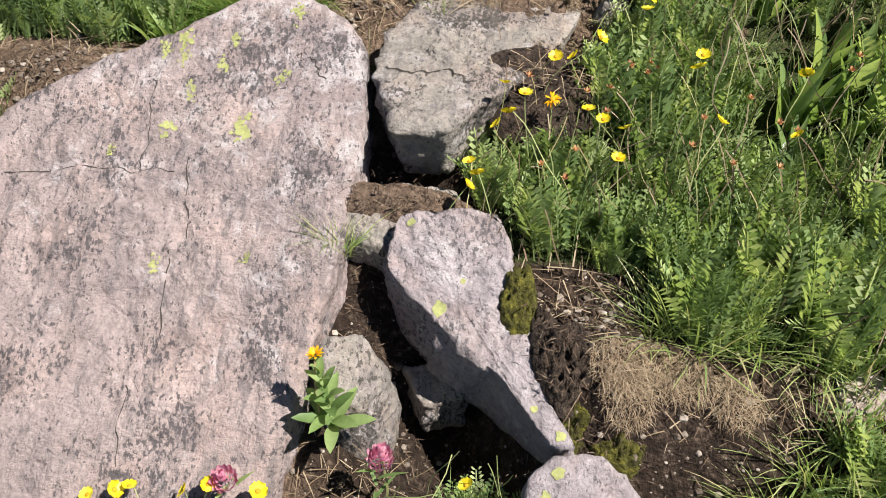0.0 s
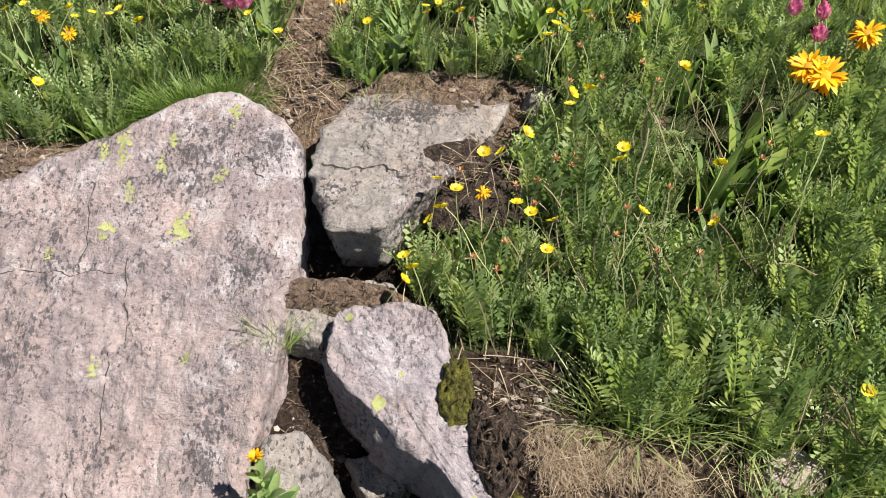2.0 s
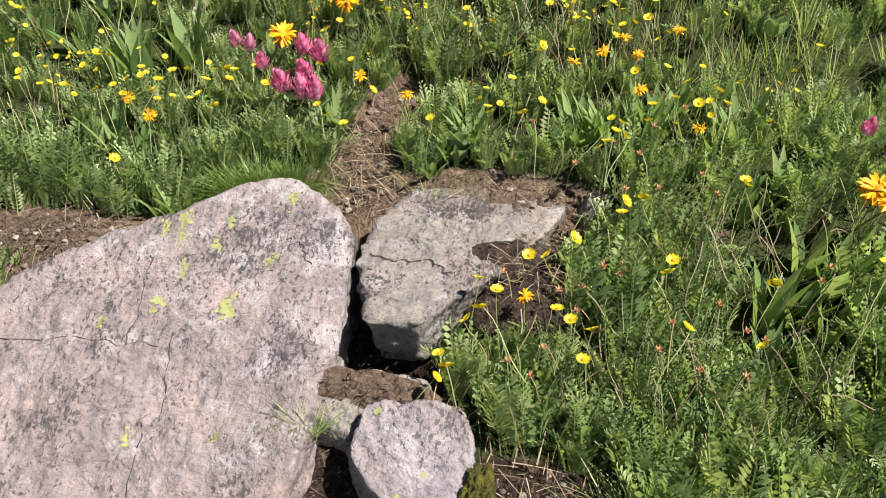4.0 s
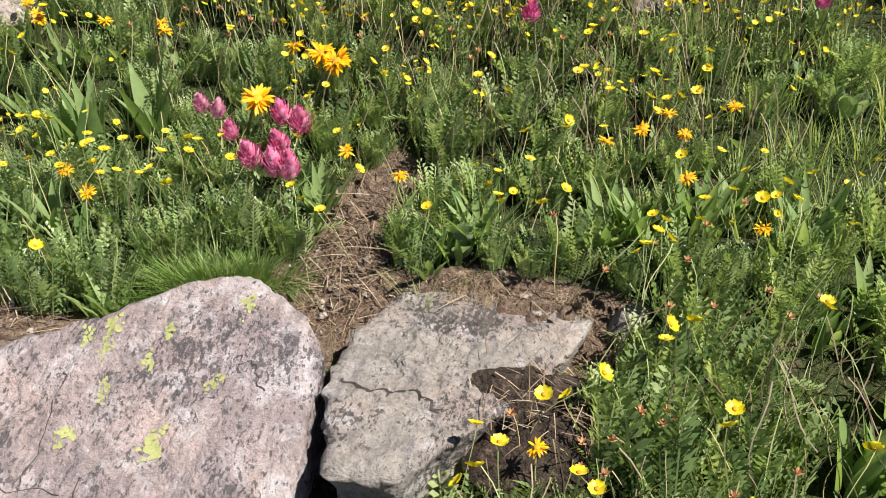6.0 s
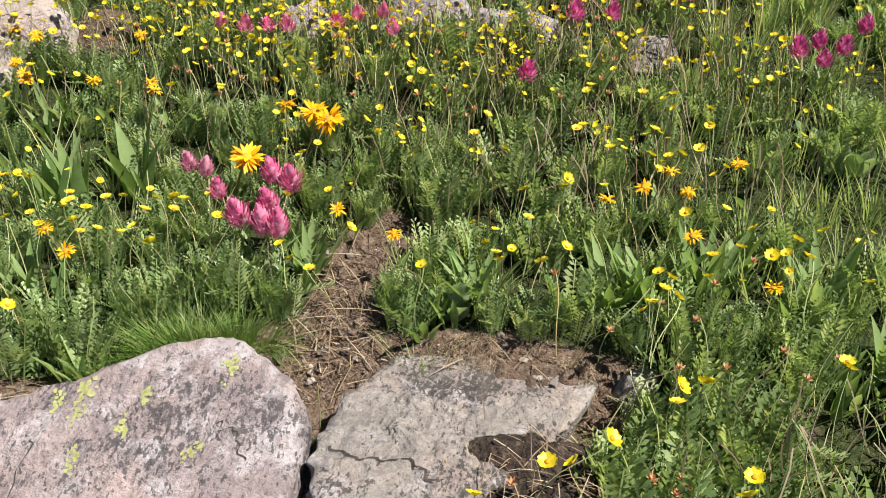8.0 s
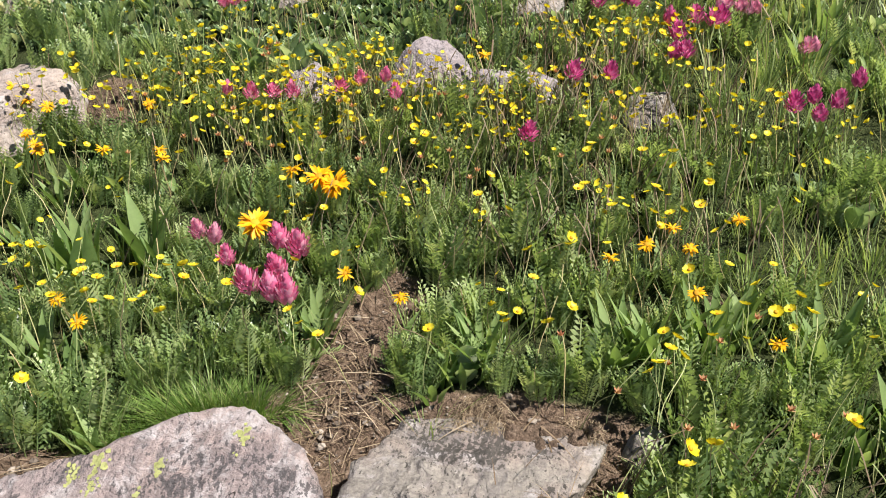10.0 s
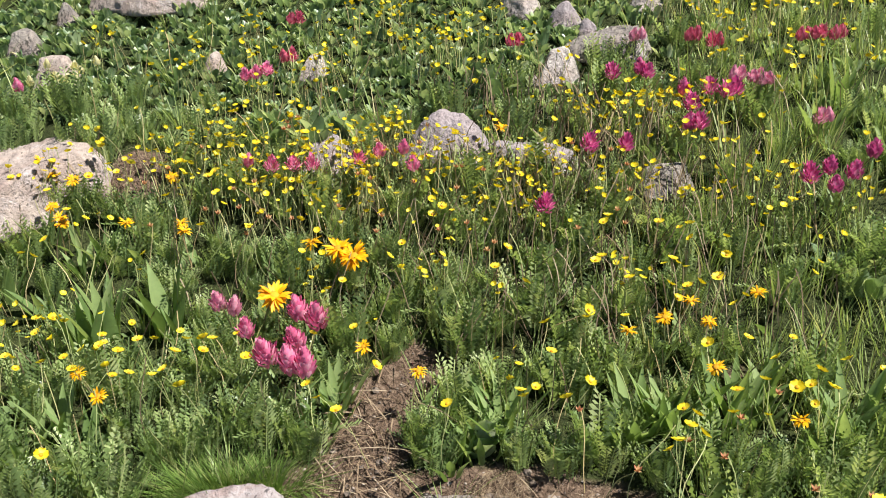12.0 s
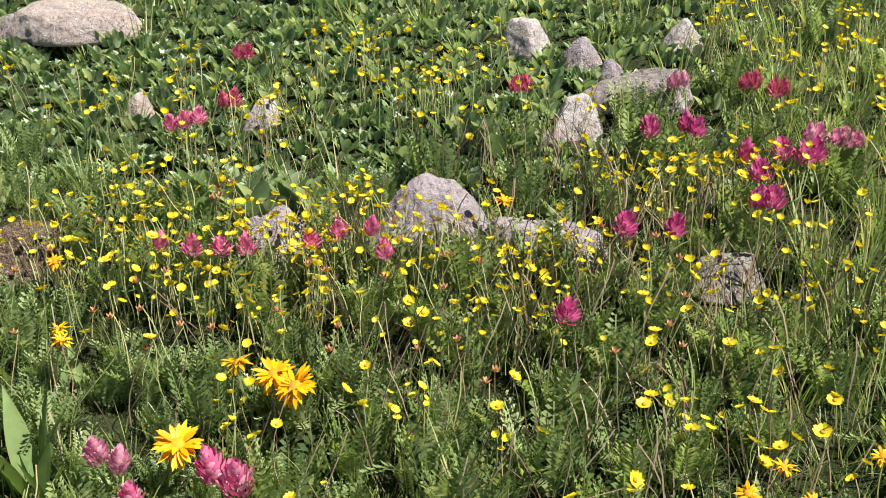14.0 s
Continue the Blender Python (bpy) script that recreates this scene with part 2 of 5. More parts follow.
OFF = ((-9, -0.05), (0.9, -0.06), (1.1, -0.09), (1.2, -0.12), (1.3, -0.11), (1.45, -0.13), (1.6, -0.11), (1.8, -0.08), (99, -0.08))
HOLLOWS = ((-0.02, 0.64, 0.09, 0.10, 0.14), (0.38, 0.96, 0.28, 0.18, 0.06), (-0.07, 0.90, 0.06, 0.045, 0.06), (0.03, 0.57, 0.06, 0.05, 0.05))
BANKS = ((0.15, 0.65, 0.06, 0.09, 0.03), (0.15, 1.02, 0.09, 0.075, 0.055), (0.16, 0.66, 0.11, 0.13, 0.055), (0.35, 0.60, 0.2, 0.12, 0.04), (-0.58, 1.09, 0.12, 0.06, 0.03), (-0.30, 1.20, 0.1, 0.05, 0.04), (-0.68, 1.77, 0.06, 0.05, 0.02))


def ground_z(x, y, rough=True):
    """Height of the ground."""
    yy = min(max(y, -6.0), 26.0)
    z = slope(yy) + float(np.interp(y, [o[0] for o in OFF], [o[1] for o in OFF]))
    z += 0.02 * smooth_step(0.14, 0.3, x) * (1 - smooth_step(1.25, 1.55, y))
    for cx, cy, rx, ry, d in HOLLOWS:
        z -= d * math.exp(-(((x - cx) / rx) ** 2) - ((y - cy) / ry) ** 2)
    for cx, cy, rx, ry, d in BANKS:
        z += d * math.exp(-(((x - cx) / rx) ** 2) - ((y - cy) / ry) ** 2)
    if rough:
        z += 0.012 * noise.fractal(Vector((x * 9, y * 9, 0)), 1.0, 2.0, 3) + 0.005 * noise.noise(Vector((x * 45, y * 45, 3))) + 0.003 * noise.noise(Vector((x * 90, y * 90, 7)))
    return z


# ---- ground: one sheet, fine where the camera looks, coarse to the horizon ----
def spread(lo, hi, step, far):
    inner = list(np.arange(lo, hi, step))
    out, d = [], step
    while d < far:
        d *= 1.5
        out.append(d)
    return [lo - d for d in reversed(out)] + inner + [hi + d for d in out]


gx, gy = spread(-1.5, 1.1, 0.0115, 120), spread(0.2, 2.7, 0.0115, 120)
gv = [(x, y, ground_z(x, y)) for y in gy for x in gx]
nx = len(gx)
gf = [(j * nx + i, j * nx + i + 1, (j + 1) * nx + i + 1, (j + 1) * nx + i) for j in range(len(gy) - 1) for i in range(nx - 1)]
me = bpy.data.meshes.new("ground")
me.from_pydata(gv, [], gf)
me.polygons.foreach_set("use_smooth", [True] * len(me.polygons))
ground = tagged(part("ground", me, M_GROUND), "sloping meadow ground with brown soil and low green cover", "ground", kind="structure")


# ---- rocks ----
def rock_mesh(name, planes, material, level=5, sharp=14.0, bumps=0.012, fine=0.005, seed=0, freq=7.0, ledges=0.0):
    """A rounded block bounded by planes (normal, distance from its middle), worn and pitted."""
    bm = bmesh.new()
    bmesh.ops.create_icosphere(bm, subdivisions=level, radius=1.0)
    ns = np.array([Vector(n).normalized() for n, _ in planes])
    ds = np.array([d for _, d in planes])
    off = Vector((seed * 3.1, seed * 1.7, seed * 5.3))
    for v in bm.verts:
        w = np.array(v.co)
        a = np.maximum(ns @ w / ds, 0)
        r = 1 / float((a**sharp).sum() ** (1 / sharp))
        p = v.co * r
        n = v.co.normalized()
        d = bumps * noise.fractal(p * freq + off, 0.9, 2.1, 4) + fine * noise.fractal(p * 45 + off, 0.7, 2.2, 3)
        if ledges:
            d -= ledges * max(0.0, noise.noise(Vector((p.x * 5, p.y * 16, p.z * 22)) + off))
        v.co = p + n * d
    for f in bm.faces:
        f.smooth = True
    me = bpy.data.meshes.new(name)
    bm.to_mesh(me)
    bm.free()
    me.materials.append(material)
    return me


def block(name, outline, top, depth, material, label, lean=0.0, tilt=(0.0, 0.364), **kw):
    """A rock with a near-flat top face. outline: its corners on the plan, going round; top: height of the top face at its middle;
    tilt: how the top rises along x and y; lean: how far the sides slope outwards going down."""
    pts = [Vector(p) for p in outline]
    area = sum(a.x * b.y - b.x * a.y for a, b in zip(pts, pts[1:] + pts[:1]))
    if area < 0:
        pts.reverse()
    mid = sum(pts, Vector((0, 0))) / len(pts)
    centre = Vector((mid.x, mid.y, top - depth / 2))
    planes = [((-tilt[0], -tilt[1], 1), depth / 2 / math.sqrt(1 + tilt[0] ** 2 + tilt[1] ** 2)), ((0, 0, -1), depth / 2)]
    for a, b in zip(pts, pts[1:] + pts[:1]):
        e = (b - a).normalized()
        n = Vector((e.y, -e.x))
        planes.append(((n.x, n.y, lean), max((a - mid).dot(n), 0.01)))
    ob = part(name, rock_mesh(name, planes, material, **kw), material)
    ob.location = centre
    return tagged(ob, label, "rock")


def slab(name, outline, middle, top, depth, material, label, seed, tilt=0.364, under=0.1):
    """A flat-topped rock with a plan of any shape that its middle overlooks; under: how far its sides draw in going down."""
    ring = [Vector(q) - Vector(middle) for q in outline]
    pts = []
    for i, q in enumerate(ring):
        before, after, last = ring[i - 1], ring[(i + 1) % len(ring)], ring[(i + 2) % len(ring)]
        for k in range(12):
            t = k / 12
            pts.append(0.5 * (2 * q + (after - before) * t + (2 * before - 5 * q + 4 * after - last) * t * t + (3 * q - before - 3 * after + last) * t**3))
    rows = [(j / 22, 0.0) for j in range(1, 22)] + [(0.985, 0.001), (1.0, 0.005), (1.004, 0.011)] + [(1.0 - under * (j / 14) ** 1.2, 0.011 + (depth - 0.011) * j / 14) for j in range(1, 15)]
    off = Vector((seed * 3.1, seed * 1.7, seed * 5.3))

    def worn(p, flat):
        d = 0.010 * noise.fractal(p * 9 + off, 0.9, 2.1, 4) + 0.006 * noise.fractal(p * 45 + off, 0.7, 2.2, 4)
        d -= 0.006 * max(0.0, noise.noise(Vector((p.x * 6, p.y * 18, p.z * 24)) + off))
        return p + Vector((0, 0, d)) if flat else p + Vector((p.x, p.y, 0)).normalized() * d * 1.3 + Vector((0, 0, 0.4 * d))

    v = [tuple(worn(Vector((0, 0, 0)), True))]
    for q, down in rows:
        for p in pts:
            v.append(tuple(worn(Vector((p.x * q, p.y * q, tilt * p.y * q - down)), down < 0.004)))
    n = len(pts)
    f = [(0, 1 + k, 1 + (k + 1) % n) for k in range(n)]
    for j in range(len(rows) - 1):
        f += [(1 + j * n + k, 1 + (j + 1) * n + k, 1 + (j + 1) * n + (k + 1) % n, 1 + j * n + (k + 1) % n) for k in range(n)]
    f.append(tuple(1 + (len(rows) - 1) * n + k for k in reversed(range(n))))
    s = Soup()
    s.add(v, f)
    me = s.mesh(name, material)
    fix = bmesh.new()
    fix.from_mesh(me)
    bmesh.ops.recalc_face_normals(fix, faces=fix.faces)
    fix.to_mesh(me)
    fix.free()
    ob = part(name, me, material)
    ob.location = (*middle, top)
    return tagged(ob, label, "rock")


boulder = block("boulder", [(-0.25, 1.228), (-0.10, 1.11), (-0.09, 0.95), (-0.14, 0.76), (-0.17, 0.55), (-0.24, 0.40), (-0.6, 0.36), (-0.92, 0.6), (-0.92, 0.86), (-0.62, 1.035), (-0.38, 1.172)],
    -0.03, 0.36, M_BOULDER, "large pinkish-grey granite boulder with black and yellow lichen", lean=0.12, level=7, bumps=0.022, fine=0.005, freq=4.0, seed=1, sharp=26, ledges=0.004)
rock_back = block("rock", [(-0.11, 1.13), (-0.07, 1.25), (-0.01, 1.27), (0.21, 1.235), (0.13, 1.13), (0.035, 0.93), (-0.085, 0.925), (-0.115, 1.02)],
    0.035, 0.085, M_ROCK, "cracked grey granite block beside the boulder", lean=-0.2, tilt=(0.0, -0.12), level=6, seed=2, bumps=0.014, fine=0.007, sharp=44, ledges=0.012)
block("rock", [(-0.10, 1.02), (0.03, 1.02), (0.02, 0.93), (-0.09, 0.935)], -0.075, 0.11, M_ROCK, "shaded stone wedged under the granite block", level=5, seed=3)
block("rock", [(-0.2, 0.90), (-0.19, 0.842), (-0.125, 0.806), (-0.02, 0.78), (-0.0, 0.90)], -0.038, 0.13, M_ROCK, "small grey step of granite with soil on top", lean=0.1, level=6, seed=4, bumps=0.01)
rock_slab = slab("rock", [(-0.092, 0.771), (-0.084, 0.8), (-0.081, 0.822), (-0.055, 0.834), (0.045, 0.828), (0.068, 0.763), (0.075, 0.712), (0.095, 0.676), (0.1, 0.638), (0.115, 0.601), (0.142, 0.559), (0.11, 0.562), (0.071, 0.612), (0.044, 0.641), (0.003, 0.666), (-0.035, 0.704), (-0.078, 0.744)],
    (0.0, 0.72), -0.045, 0.125, M_MAUVE, "long pale granite slab with yellow lichen spots", seed=5)
block("rock", [(-0.182, 0.69), (-0.12, 0.71), (-0.082, 0.665), (-0.095, 0.605), (-0.135, 0.59), (-0.178, 0.63)], -0.09, 0.14, M_ROCK, "small angular grey stone beside the boulder", lean=0.15, level=5, seed=6, tilt=(-0.2, 0.3))
block("rock", [(-0.08, 0.71), (0.01, 0.715), (0.01, 0.66), (-0.045, 0.645)], -0.165, 0.08, M_ROCK, "dark shaded stone in the cleft between rocks", level=5, seed=7, tilt=(0.2, 0.3))
rock_front = block("rock", [(0.075, 0.52), (0.11, 0.555), (0.17, 0.56), (0.22, 0.5), (0.2, 0.40), (0.09, 0.42)], -0.125, 0.16, M_MAUVE, "pale granite rock with yellow lichen specks", level=5, seed=8)


def stone(x, y, w, d, h, material, label, seed, peak=0.0, level=5, turn=0.0, sharp=24):
    """A loose meadow stone, bedded a little in the ground. peak: how pointed its top is."""
    r = random.Random(seed)
    planes = [((0, 0, -1), h * 0.6), ((r.uniform(-0.25, 0.1), r.uniform(-0.3, 0.0), 1), h * 0.8)]
    for k in range(7):
        a = turn + k * math.tau / 7 + r.uniform(-0.25, 0.25)
        up = 0.35 + 0.5 * peak + r.uniform(-0.15, 0.2)
        reach = r.uniform(0.92, 1.08) * math.hypot(math.cos(a) * w / 2, math.sin(a) * d / 2)
        planes.append(((math.cos(a), math.sin(a), up), reach / math.hypot(1, up)))
    ob = part("stone", rock_mesh("stone", planes, material, level=level, seed=seed, bumps=0.042 * w, fine=0.02 * w, freq=1.3 / w, sharp=sharp), material)
    ob.location = (x, y, ground_z(x, y) + h * 0.12)
    return tagged(ob, label, "rock")


stone(-0.89, 1.74, 0.37, 0.22, 0.065, M_TAN, "broad pale granite rock in the flowers", 21, 0.1)
stone(-0.118, 1.835, 0.16, 0.11, 0.084, M_MAUVE, "rounded mauve-grey granite rock in the meadow", 22, 0.15, 6, 0.3, 9)
stone(0.02, 1.815, 0.165, 0.07, 0.044, M_MAUVE, "low pale stone beside the mauve rock", 23, 0.1)
stone(-0.337, 1.815, 0.1, 0.06, 0.1, M_MAUVE, "small pointed grey stone behind pink flowers", 24, 0.6)
stone(0.24, 1.785, 0.085, 0.05, 0.033, M_ROCK, "small mottled grey stone half hidden in grass", 25, 0.3)
stone(-0.87, 2.33, 0.27, 0.13, 0.042, M_TAN, "flat-topped pale pink granite rock", 26, 0.0)
stone(-0.967, 2.045, 0.095, 0.07, 0.05, M_TAN, "rounded tan stone among cream flowers", 27, 0.3)
stone(-0.43, 2.075, 0.06, 0.045, 0.042, M_PALE, "small pale angular stone", 28, 0.1)
stone(-0.64, 2.085, 0.045, 0.04, 0.04, M_TAN, "small tan stone among green leaves", 29, 0.5, 4)
stone(0.056, 2.065, 0.08, 0.055, 0.056, M_PALE, "pale upright stone among green leaves", 30, 0.08)
stone(0.008, 2.015, 0.045, 0.036, 0.036, M_ROCK, "small mottled stone among green leaves", 31, 0.3, 4)
stone(0.14, 2.135, 0.175, 0.07, 0.03, M_ROCK, "flat grey slab with yellow lichen", 32, 0.0)
stone(0.105, 2.185, 0.045, 0.036, 0.045, M_MAUVE, "upright grey stone among green leaves", 33, 0.1, 4)
stone(-0.04, 2.31, 0.085, 0.05, 0.05, M_PALE, "pale angular stone on the upper slope", 34, 0.0)
stone(0.06, 2.255, 0.06, 0.05, 0.045, M_MAUVE, "shaded grey stone among green leaves", 35, 0.2, 4)
stone(0.225, 2.31, 0.058, 0.05, 0.05, M_PALE, "rounded pale stone among green leaves", 36, 0.2, 4)
stone(-1.09, 2.14, 0.08, 0.07, 0.05, M_ROCK, "grey stone at the meadow edge", 37, 0.1, 4)
stone(-1.06, 2.27, 0.045, 0.04, 0.04, M_ROCK, "small grey stone among green leaves", 38, 0.3, 4)
stone(-1.0, 2.32, 0.055, 0.045, 0.04, M_ROCK, "small grey stone among green leaves", 39, 0.2, 4)
stone(0.225, 1.235, 0.05, 0.05, 0.03, M_ROCK, "small grey stone under yellow flowers", 40, 0.2, 4)
stone(0.50, 0.645, 0.08, 0.06, 0.02, M_TAN, "tan stone lying on the soil bank", 41, 0.2, 4)
# ---- what the camera sees of soil, where nothing grows: middle and half-axes on the plan ----
BARE = ((0.13, 0.745, 0.12, 0.075), (0.15, 0.68, 0.15, 0.085), (0.30, 0.60, 0.24, 0.09), (0.09, 1.05, 0.10, 0.06), (0.06, 1.225, 0.19, 0.07), (-0.17, 1.22, 0.09, 0.09),
        (-0.165, 1.33, 0.06, 0.10), (-0.13, 1.43, 0.055, 0.06), (-0.66, 1.095, 0.2, 0.085), (-0.49, 1.12, 0.11, 0.055), (-0.675, 1.765, 0.05, 0.055), (-0.08, 0.62, 0.1, 0.18), (-0.05, 0.9, 0.09, 0.06),
        (0.33, 1.45, 0.02, 0.03), (-0.14, 0.5, 0.1, 0.06), (0.27, 0.49, 0.2, 0.075), (-0.105, 1.0, 0.035, 0.12), (0.40, 1.21, 0.03, 0.02))
FOOT = [[(o.location.x, o.location.y, max(v.co.x for v in o.data.vertices), max(v.co.y for v in o.data.vertices))] for o in scene.objects if o.name.startswith("stone")]
FOOT = [f[0] for f in FOOT]
SHELVES = [[(-0.24, 1.17), (-0.13, 1.07), (-0.115, 0.9), (-0.16, 0.55), (-0.24, 0.38), (-0.6, 0.34), (-0.95, 0.6), (-0.95, 0.85), (-0.62, 1.0), (-0.40, 1.13)],
           [(-0.13, 1.1), (-0.1, 1.28), (0.0, 1.3), (0.22, 1.26), (0.18, 1.12), (0.06, 0.93), (-0.1, 0.9)],
           [(-0.18, 0.87), (0.03, 0.87), (0.05, 0.72), (0.16, 0.55), (0.22, 0.5), (0.2, 0.4), (0.08, 0.42), (-0.17, 0.6)]]


def inside(x, y, ring):
    hit = False
    for (ax, ay), (bx, by) in zip(ring, ring[1:] + ring[:1]):
        if (ay > y) != (by > y) and x < (bx - ax) * (y - ay) / (by - ay) + ax:
            hit = not hit
    return hit


def grows(x, y, edge=1.0):
    for cx, cy, rx, ry in BARE:
        if ((x - cx) / rx) ** 2 + ((y - cy) / ry) ** 2 < edge:
            return False
    for cx, cy, rx, ry in FOOT:
        if ((x - cx) / rx) ** 2 + ((y - cy) / ry) ** 2 < 0.45 * edge:
            return False
    return not any(inside(x, y, s) for s in SHELVES)


cover = ground.data.attributes.new("cover", "FLOAT", "POINT")
cover.data.foreach_set("value", [1.0 if not (-1.3 < v.co.x < 0.9 and 0.3 < v.co.y < 2.5) or grows(v.co.x, v.co.y) else 0.0 for v in ground.data.vertices])


HUMUS = ((0.15, 0.72, 0.16, 0.12), (0.3, 0.58, 0.3, 0.12), (-0.07, 0.68, 0.15, 0.22), (0.1, 1.06, 0.12, 0.09), (-0.06, 0.93, 0.1, 0.1))
dark = ground.data.attributes.new("humus", "FLOAT", "POINT")
dark.data.foreach_set("value", [max(1 - smooth_step(0.7, 1.15, ((v.co.x - cx) / rx) ** 2 + ((v.co.y - cy) / ry) ** 2 + 0.5 * noise.noise(v.co * 40)) for cx, cy, rx, ry in HUMUS) if abs(v.co.x) < 1 and 0.3 < v.co.y < 1.4 else 0.0 for v in ground.data.vertices])


# ---- blades and leaves ----
def ribbon(soup, base, az, elev, length, width, droop, rows=4, shape="blade", fold=0.0, twist=0.0):
    """A leaf: a strip from its base, rising at elev and bending over by droop; az: its heading (all in radians)."""
    s = np.linspace(0, 1, rows + 1)
    e = elev - droop * s
    step = length / rows
    run = np.concatenate([[0], np.cumsum(np.cos((e[1:] + e[:-1]) / 2) * step)])
    rise = np.concatenate([[0], np.cumsum(np.sin((e[1:] + e[:-1]) / 2) * step)])
    mid = np.array(base) + np.outer(run, (math.cos(az), math.sin(az), 0)) + np.outer(rise, (0, 0, 1))
    if shape == "blade":
        w = width * (1 - s**1.6) + 1e-5
    elif shape == "oval":
        w = width * (np.sin(np.pi * np.clip(0.06 + 0.94 * s, 0, 1)) ** 0.7) + width * 0.03
    else:
        w = width * (0.35 + 0.65 * np.sin(np.pi * np.clip(0.12 + 0.88 * s, 0, 1))) * (1 - s**4) + 1e-5
    a2 = az + twist * s
    side = np.stack([-np.sin(a2), np.cos(a2), 0 * s], 1)
    up = np.stack([-np.cos(az) * np.sin(e), -np.sin(az) * np.sin(e), np.cos(e)], 1)
    left = mid + side * (w / 2)[:, None] + up * (fold * w / 2)[:, None]
    right = mid - side * (w / 2)[:, None] + up * (fold * w / 2)[:, None]
    if fold:
        v = np.concatenate([left, mid, right])
        n = rows + 1
        f = [(i, i + n, i + n + 1, i + 1) for i in range(rows)] + [(i + n, i + 2 * n, i + 2 * n + 1, i + n + 1) for i in range(rows)]
    else:
        v = np.concatenate([left, right])
        n = rows + 1
        f = [(i, i + n, i + n + 1, i + 1) for i in range(rows)]
    soup.add(v, f)
    return mid


def feather(soup, base, az, elev, length, droop, r, pairs=9):
    """A feathery leaf: a bent midrib with pairs of small lobed leaflets growing from it."""
    rows = pairs + 1
    s = np.linspace(0, 1, rows + 1)
    e = elev - droop * s
    step = length / rows
    run = np.concatenate([[0], np.cumsum(np.cos(e[1:]) * step)])
    rise = np.concatenate([[0], np.cumsum(np.sin(e[1:]) * step)])
    d = np.array((math.cos(az), math.sin(az), 0.0))
    side = np.array((-math.sin(az), math.cos(az), 0.0))
    mid = np.array(base) + np.outer(run, d) + np.outer(rise, (0, 0, 1))
    hw = side * length * 0.008
    v = [q for m in mid for q in (m + hw, m - hw)]
    f = [(2 * i, 2 * i + 1, 2 * i + 3, 2 * i + 2) for i in range(rows)]
    for i in range(2, rows + 1):
        t = d * math.cos(e[i]) + np.array((0, 0, math.sin(e[i])))
        up = np.cross(t, side)
        size = length * (0.05 + 0.135 * math.sin(math.pi * min(1.0, 0.1 + 0.78 * s[i]))) * r.uniform(0.8, 1.2)
        for j, sgn in ((0, 1), (1, -1)):
            w = side * sgn * 0.84 + t * 0.45 + up * r.uniform(0.1, 0.55)
            root = 2 * i + j
            k = len(v)
            v += [v[root] + w * size * 0.6 + t * size * 0.24, v[root] + w * size, v[root] + w * size * 0.55 - t * size * 0.24]
            f.append((root, k, k + 1, k + 2))
    soup.add(np.array(v), f)


def fern_clump(seed, leaves=34, radius=0.035, size=0.07):
    r, soup = random.Random(seed), Soup()
    for _ in range(leaves):
        a, d = r.uniform(0, math.tau), radius * math.sqrt(r.random())
        feather(soup, (d * math.cos(a), d * math.sin(a), -0.01), a + r.uniform(-0.8, 0.8), r.uniform(1.22, 1.58), size * r.uniform(0.5, 1.3), r.uniform(-0.1, 0.45), r, r.choice((10, 11, 12)))
    return soup


def grass_clump(seed, blades, radius, size, width, spread=0.5, stiff=0.6):
    r, soup = random.Random(seed), Soup()
    for _ in range(blades):
        a, d = r.uniform(0, math.tau), radius * math.sqrt(r.random())
        ribbon(soup, (d * math.cos(a), d * math.sin(a), -0.01), a + r.uniform(-0.7, 0.7), 1.5 - spread * (0.3 + d / radius) * r.uniform(0.3, 1.2), size * r.uniform(0.5, 1.2), width * r.uniform(0.7, 1.3), r.uniform(0.1, 1.6 - stiff), 4, twist=r.uniform(-1, 1))
    return soup


def leaf_clump(seed, leaves, size, width, shape="strap", lean=0.7, fold=0.35, radius=0.02, droop=0.9):
    r, soup = random.Random(seed), Soup()
    for k in range(leaves):
        a = k * 2.4 + r.uniform(-0.4, 0.4)
        d = radius * math.sqrt(r.random())
        ribbon(soup, (d * math.cos(a), d * math.sin(a), -0.008), a, r.uniform(1.45 - lean, 1.5), size * r.uniform(0.65, 1.15), width * r.uniform(0.75, 1.2), r.uniform(0.2 * droop, droop), 6, shape, fold)
    return soup


def joined(name, kinds, places, material, label, category):
    """Many small plants as one object; places: (kind, pose)."""
    packs = []
    for s in kinds:
        packs.append((np.concatenate(s.v), np.array([i for q in s.f for i in q]), np.array([len(q) for q in s.f])))
    vs, ls, ts, n = [], [], [], 0
    for k, m in places:
        v, loops, totals = packs[k]
        a = np.array(m)
        vs.append(v @ a[:3, :3].T + a[:3, 3])
        ls.append(loops + n)
        ts.append(totals)
        n += len(v)
    vs, ls, ts = np.concatenate(vs), np.concatenate(ls), np.concatenate(ts)
    me = bpy.data.meshes.new(name)
    me.vertices.add(len(vs))
    me.vertices.foreach_set("co", vs.astype(np.float32).ravel())
    me.loops.add(len(ls))
    me.loops.foreach_set("vertex_index", ls.astype(np.int32))
    me.polygons.add(len(ts))
    me.polygons.foreach_set("loop_start", np.concatenate([[0], np.cumsum(ts)[:-1]]).astype(np.int32))
    me.polygons.foreach_set("use_smooth", [True] * len(ts))
    me.update(calc_edges=True)
    me.validate()
    return tagged(part(name, me, material), label, category, kind="stuff")


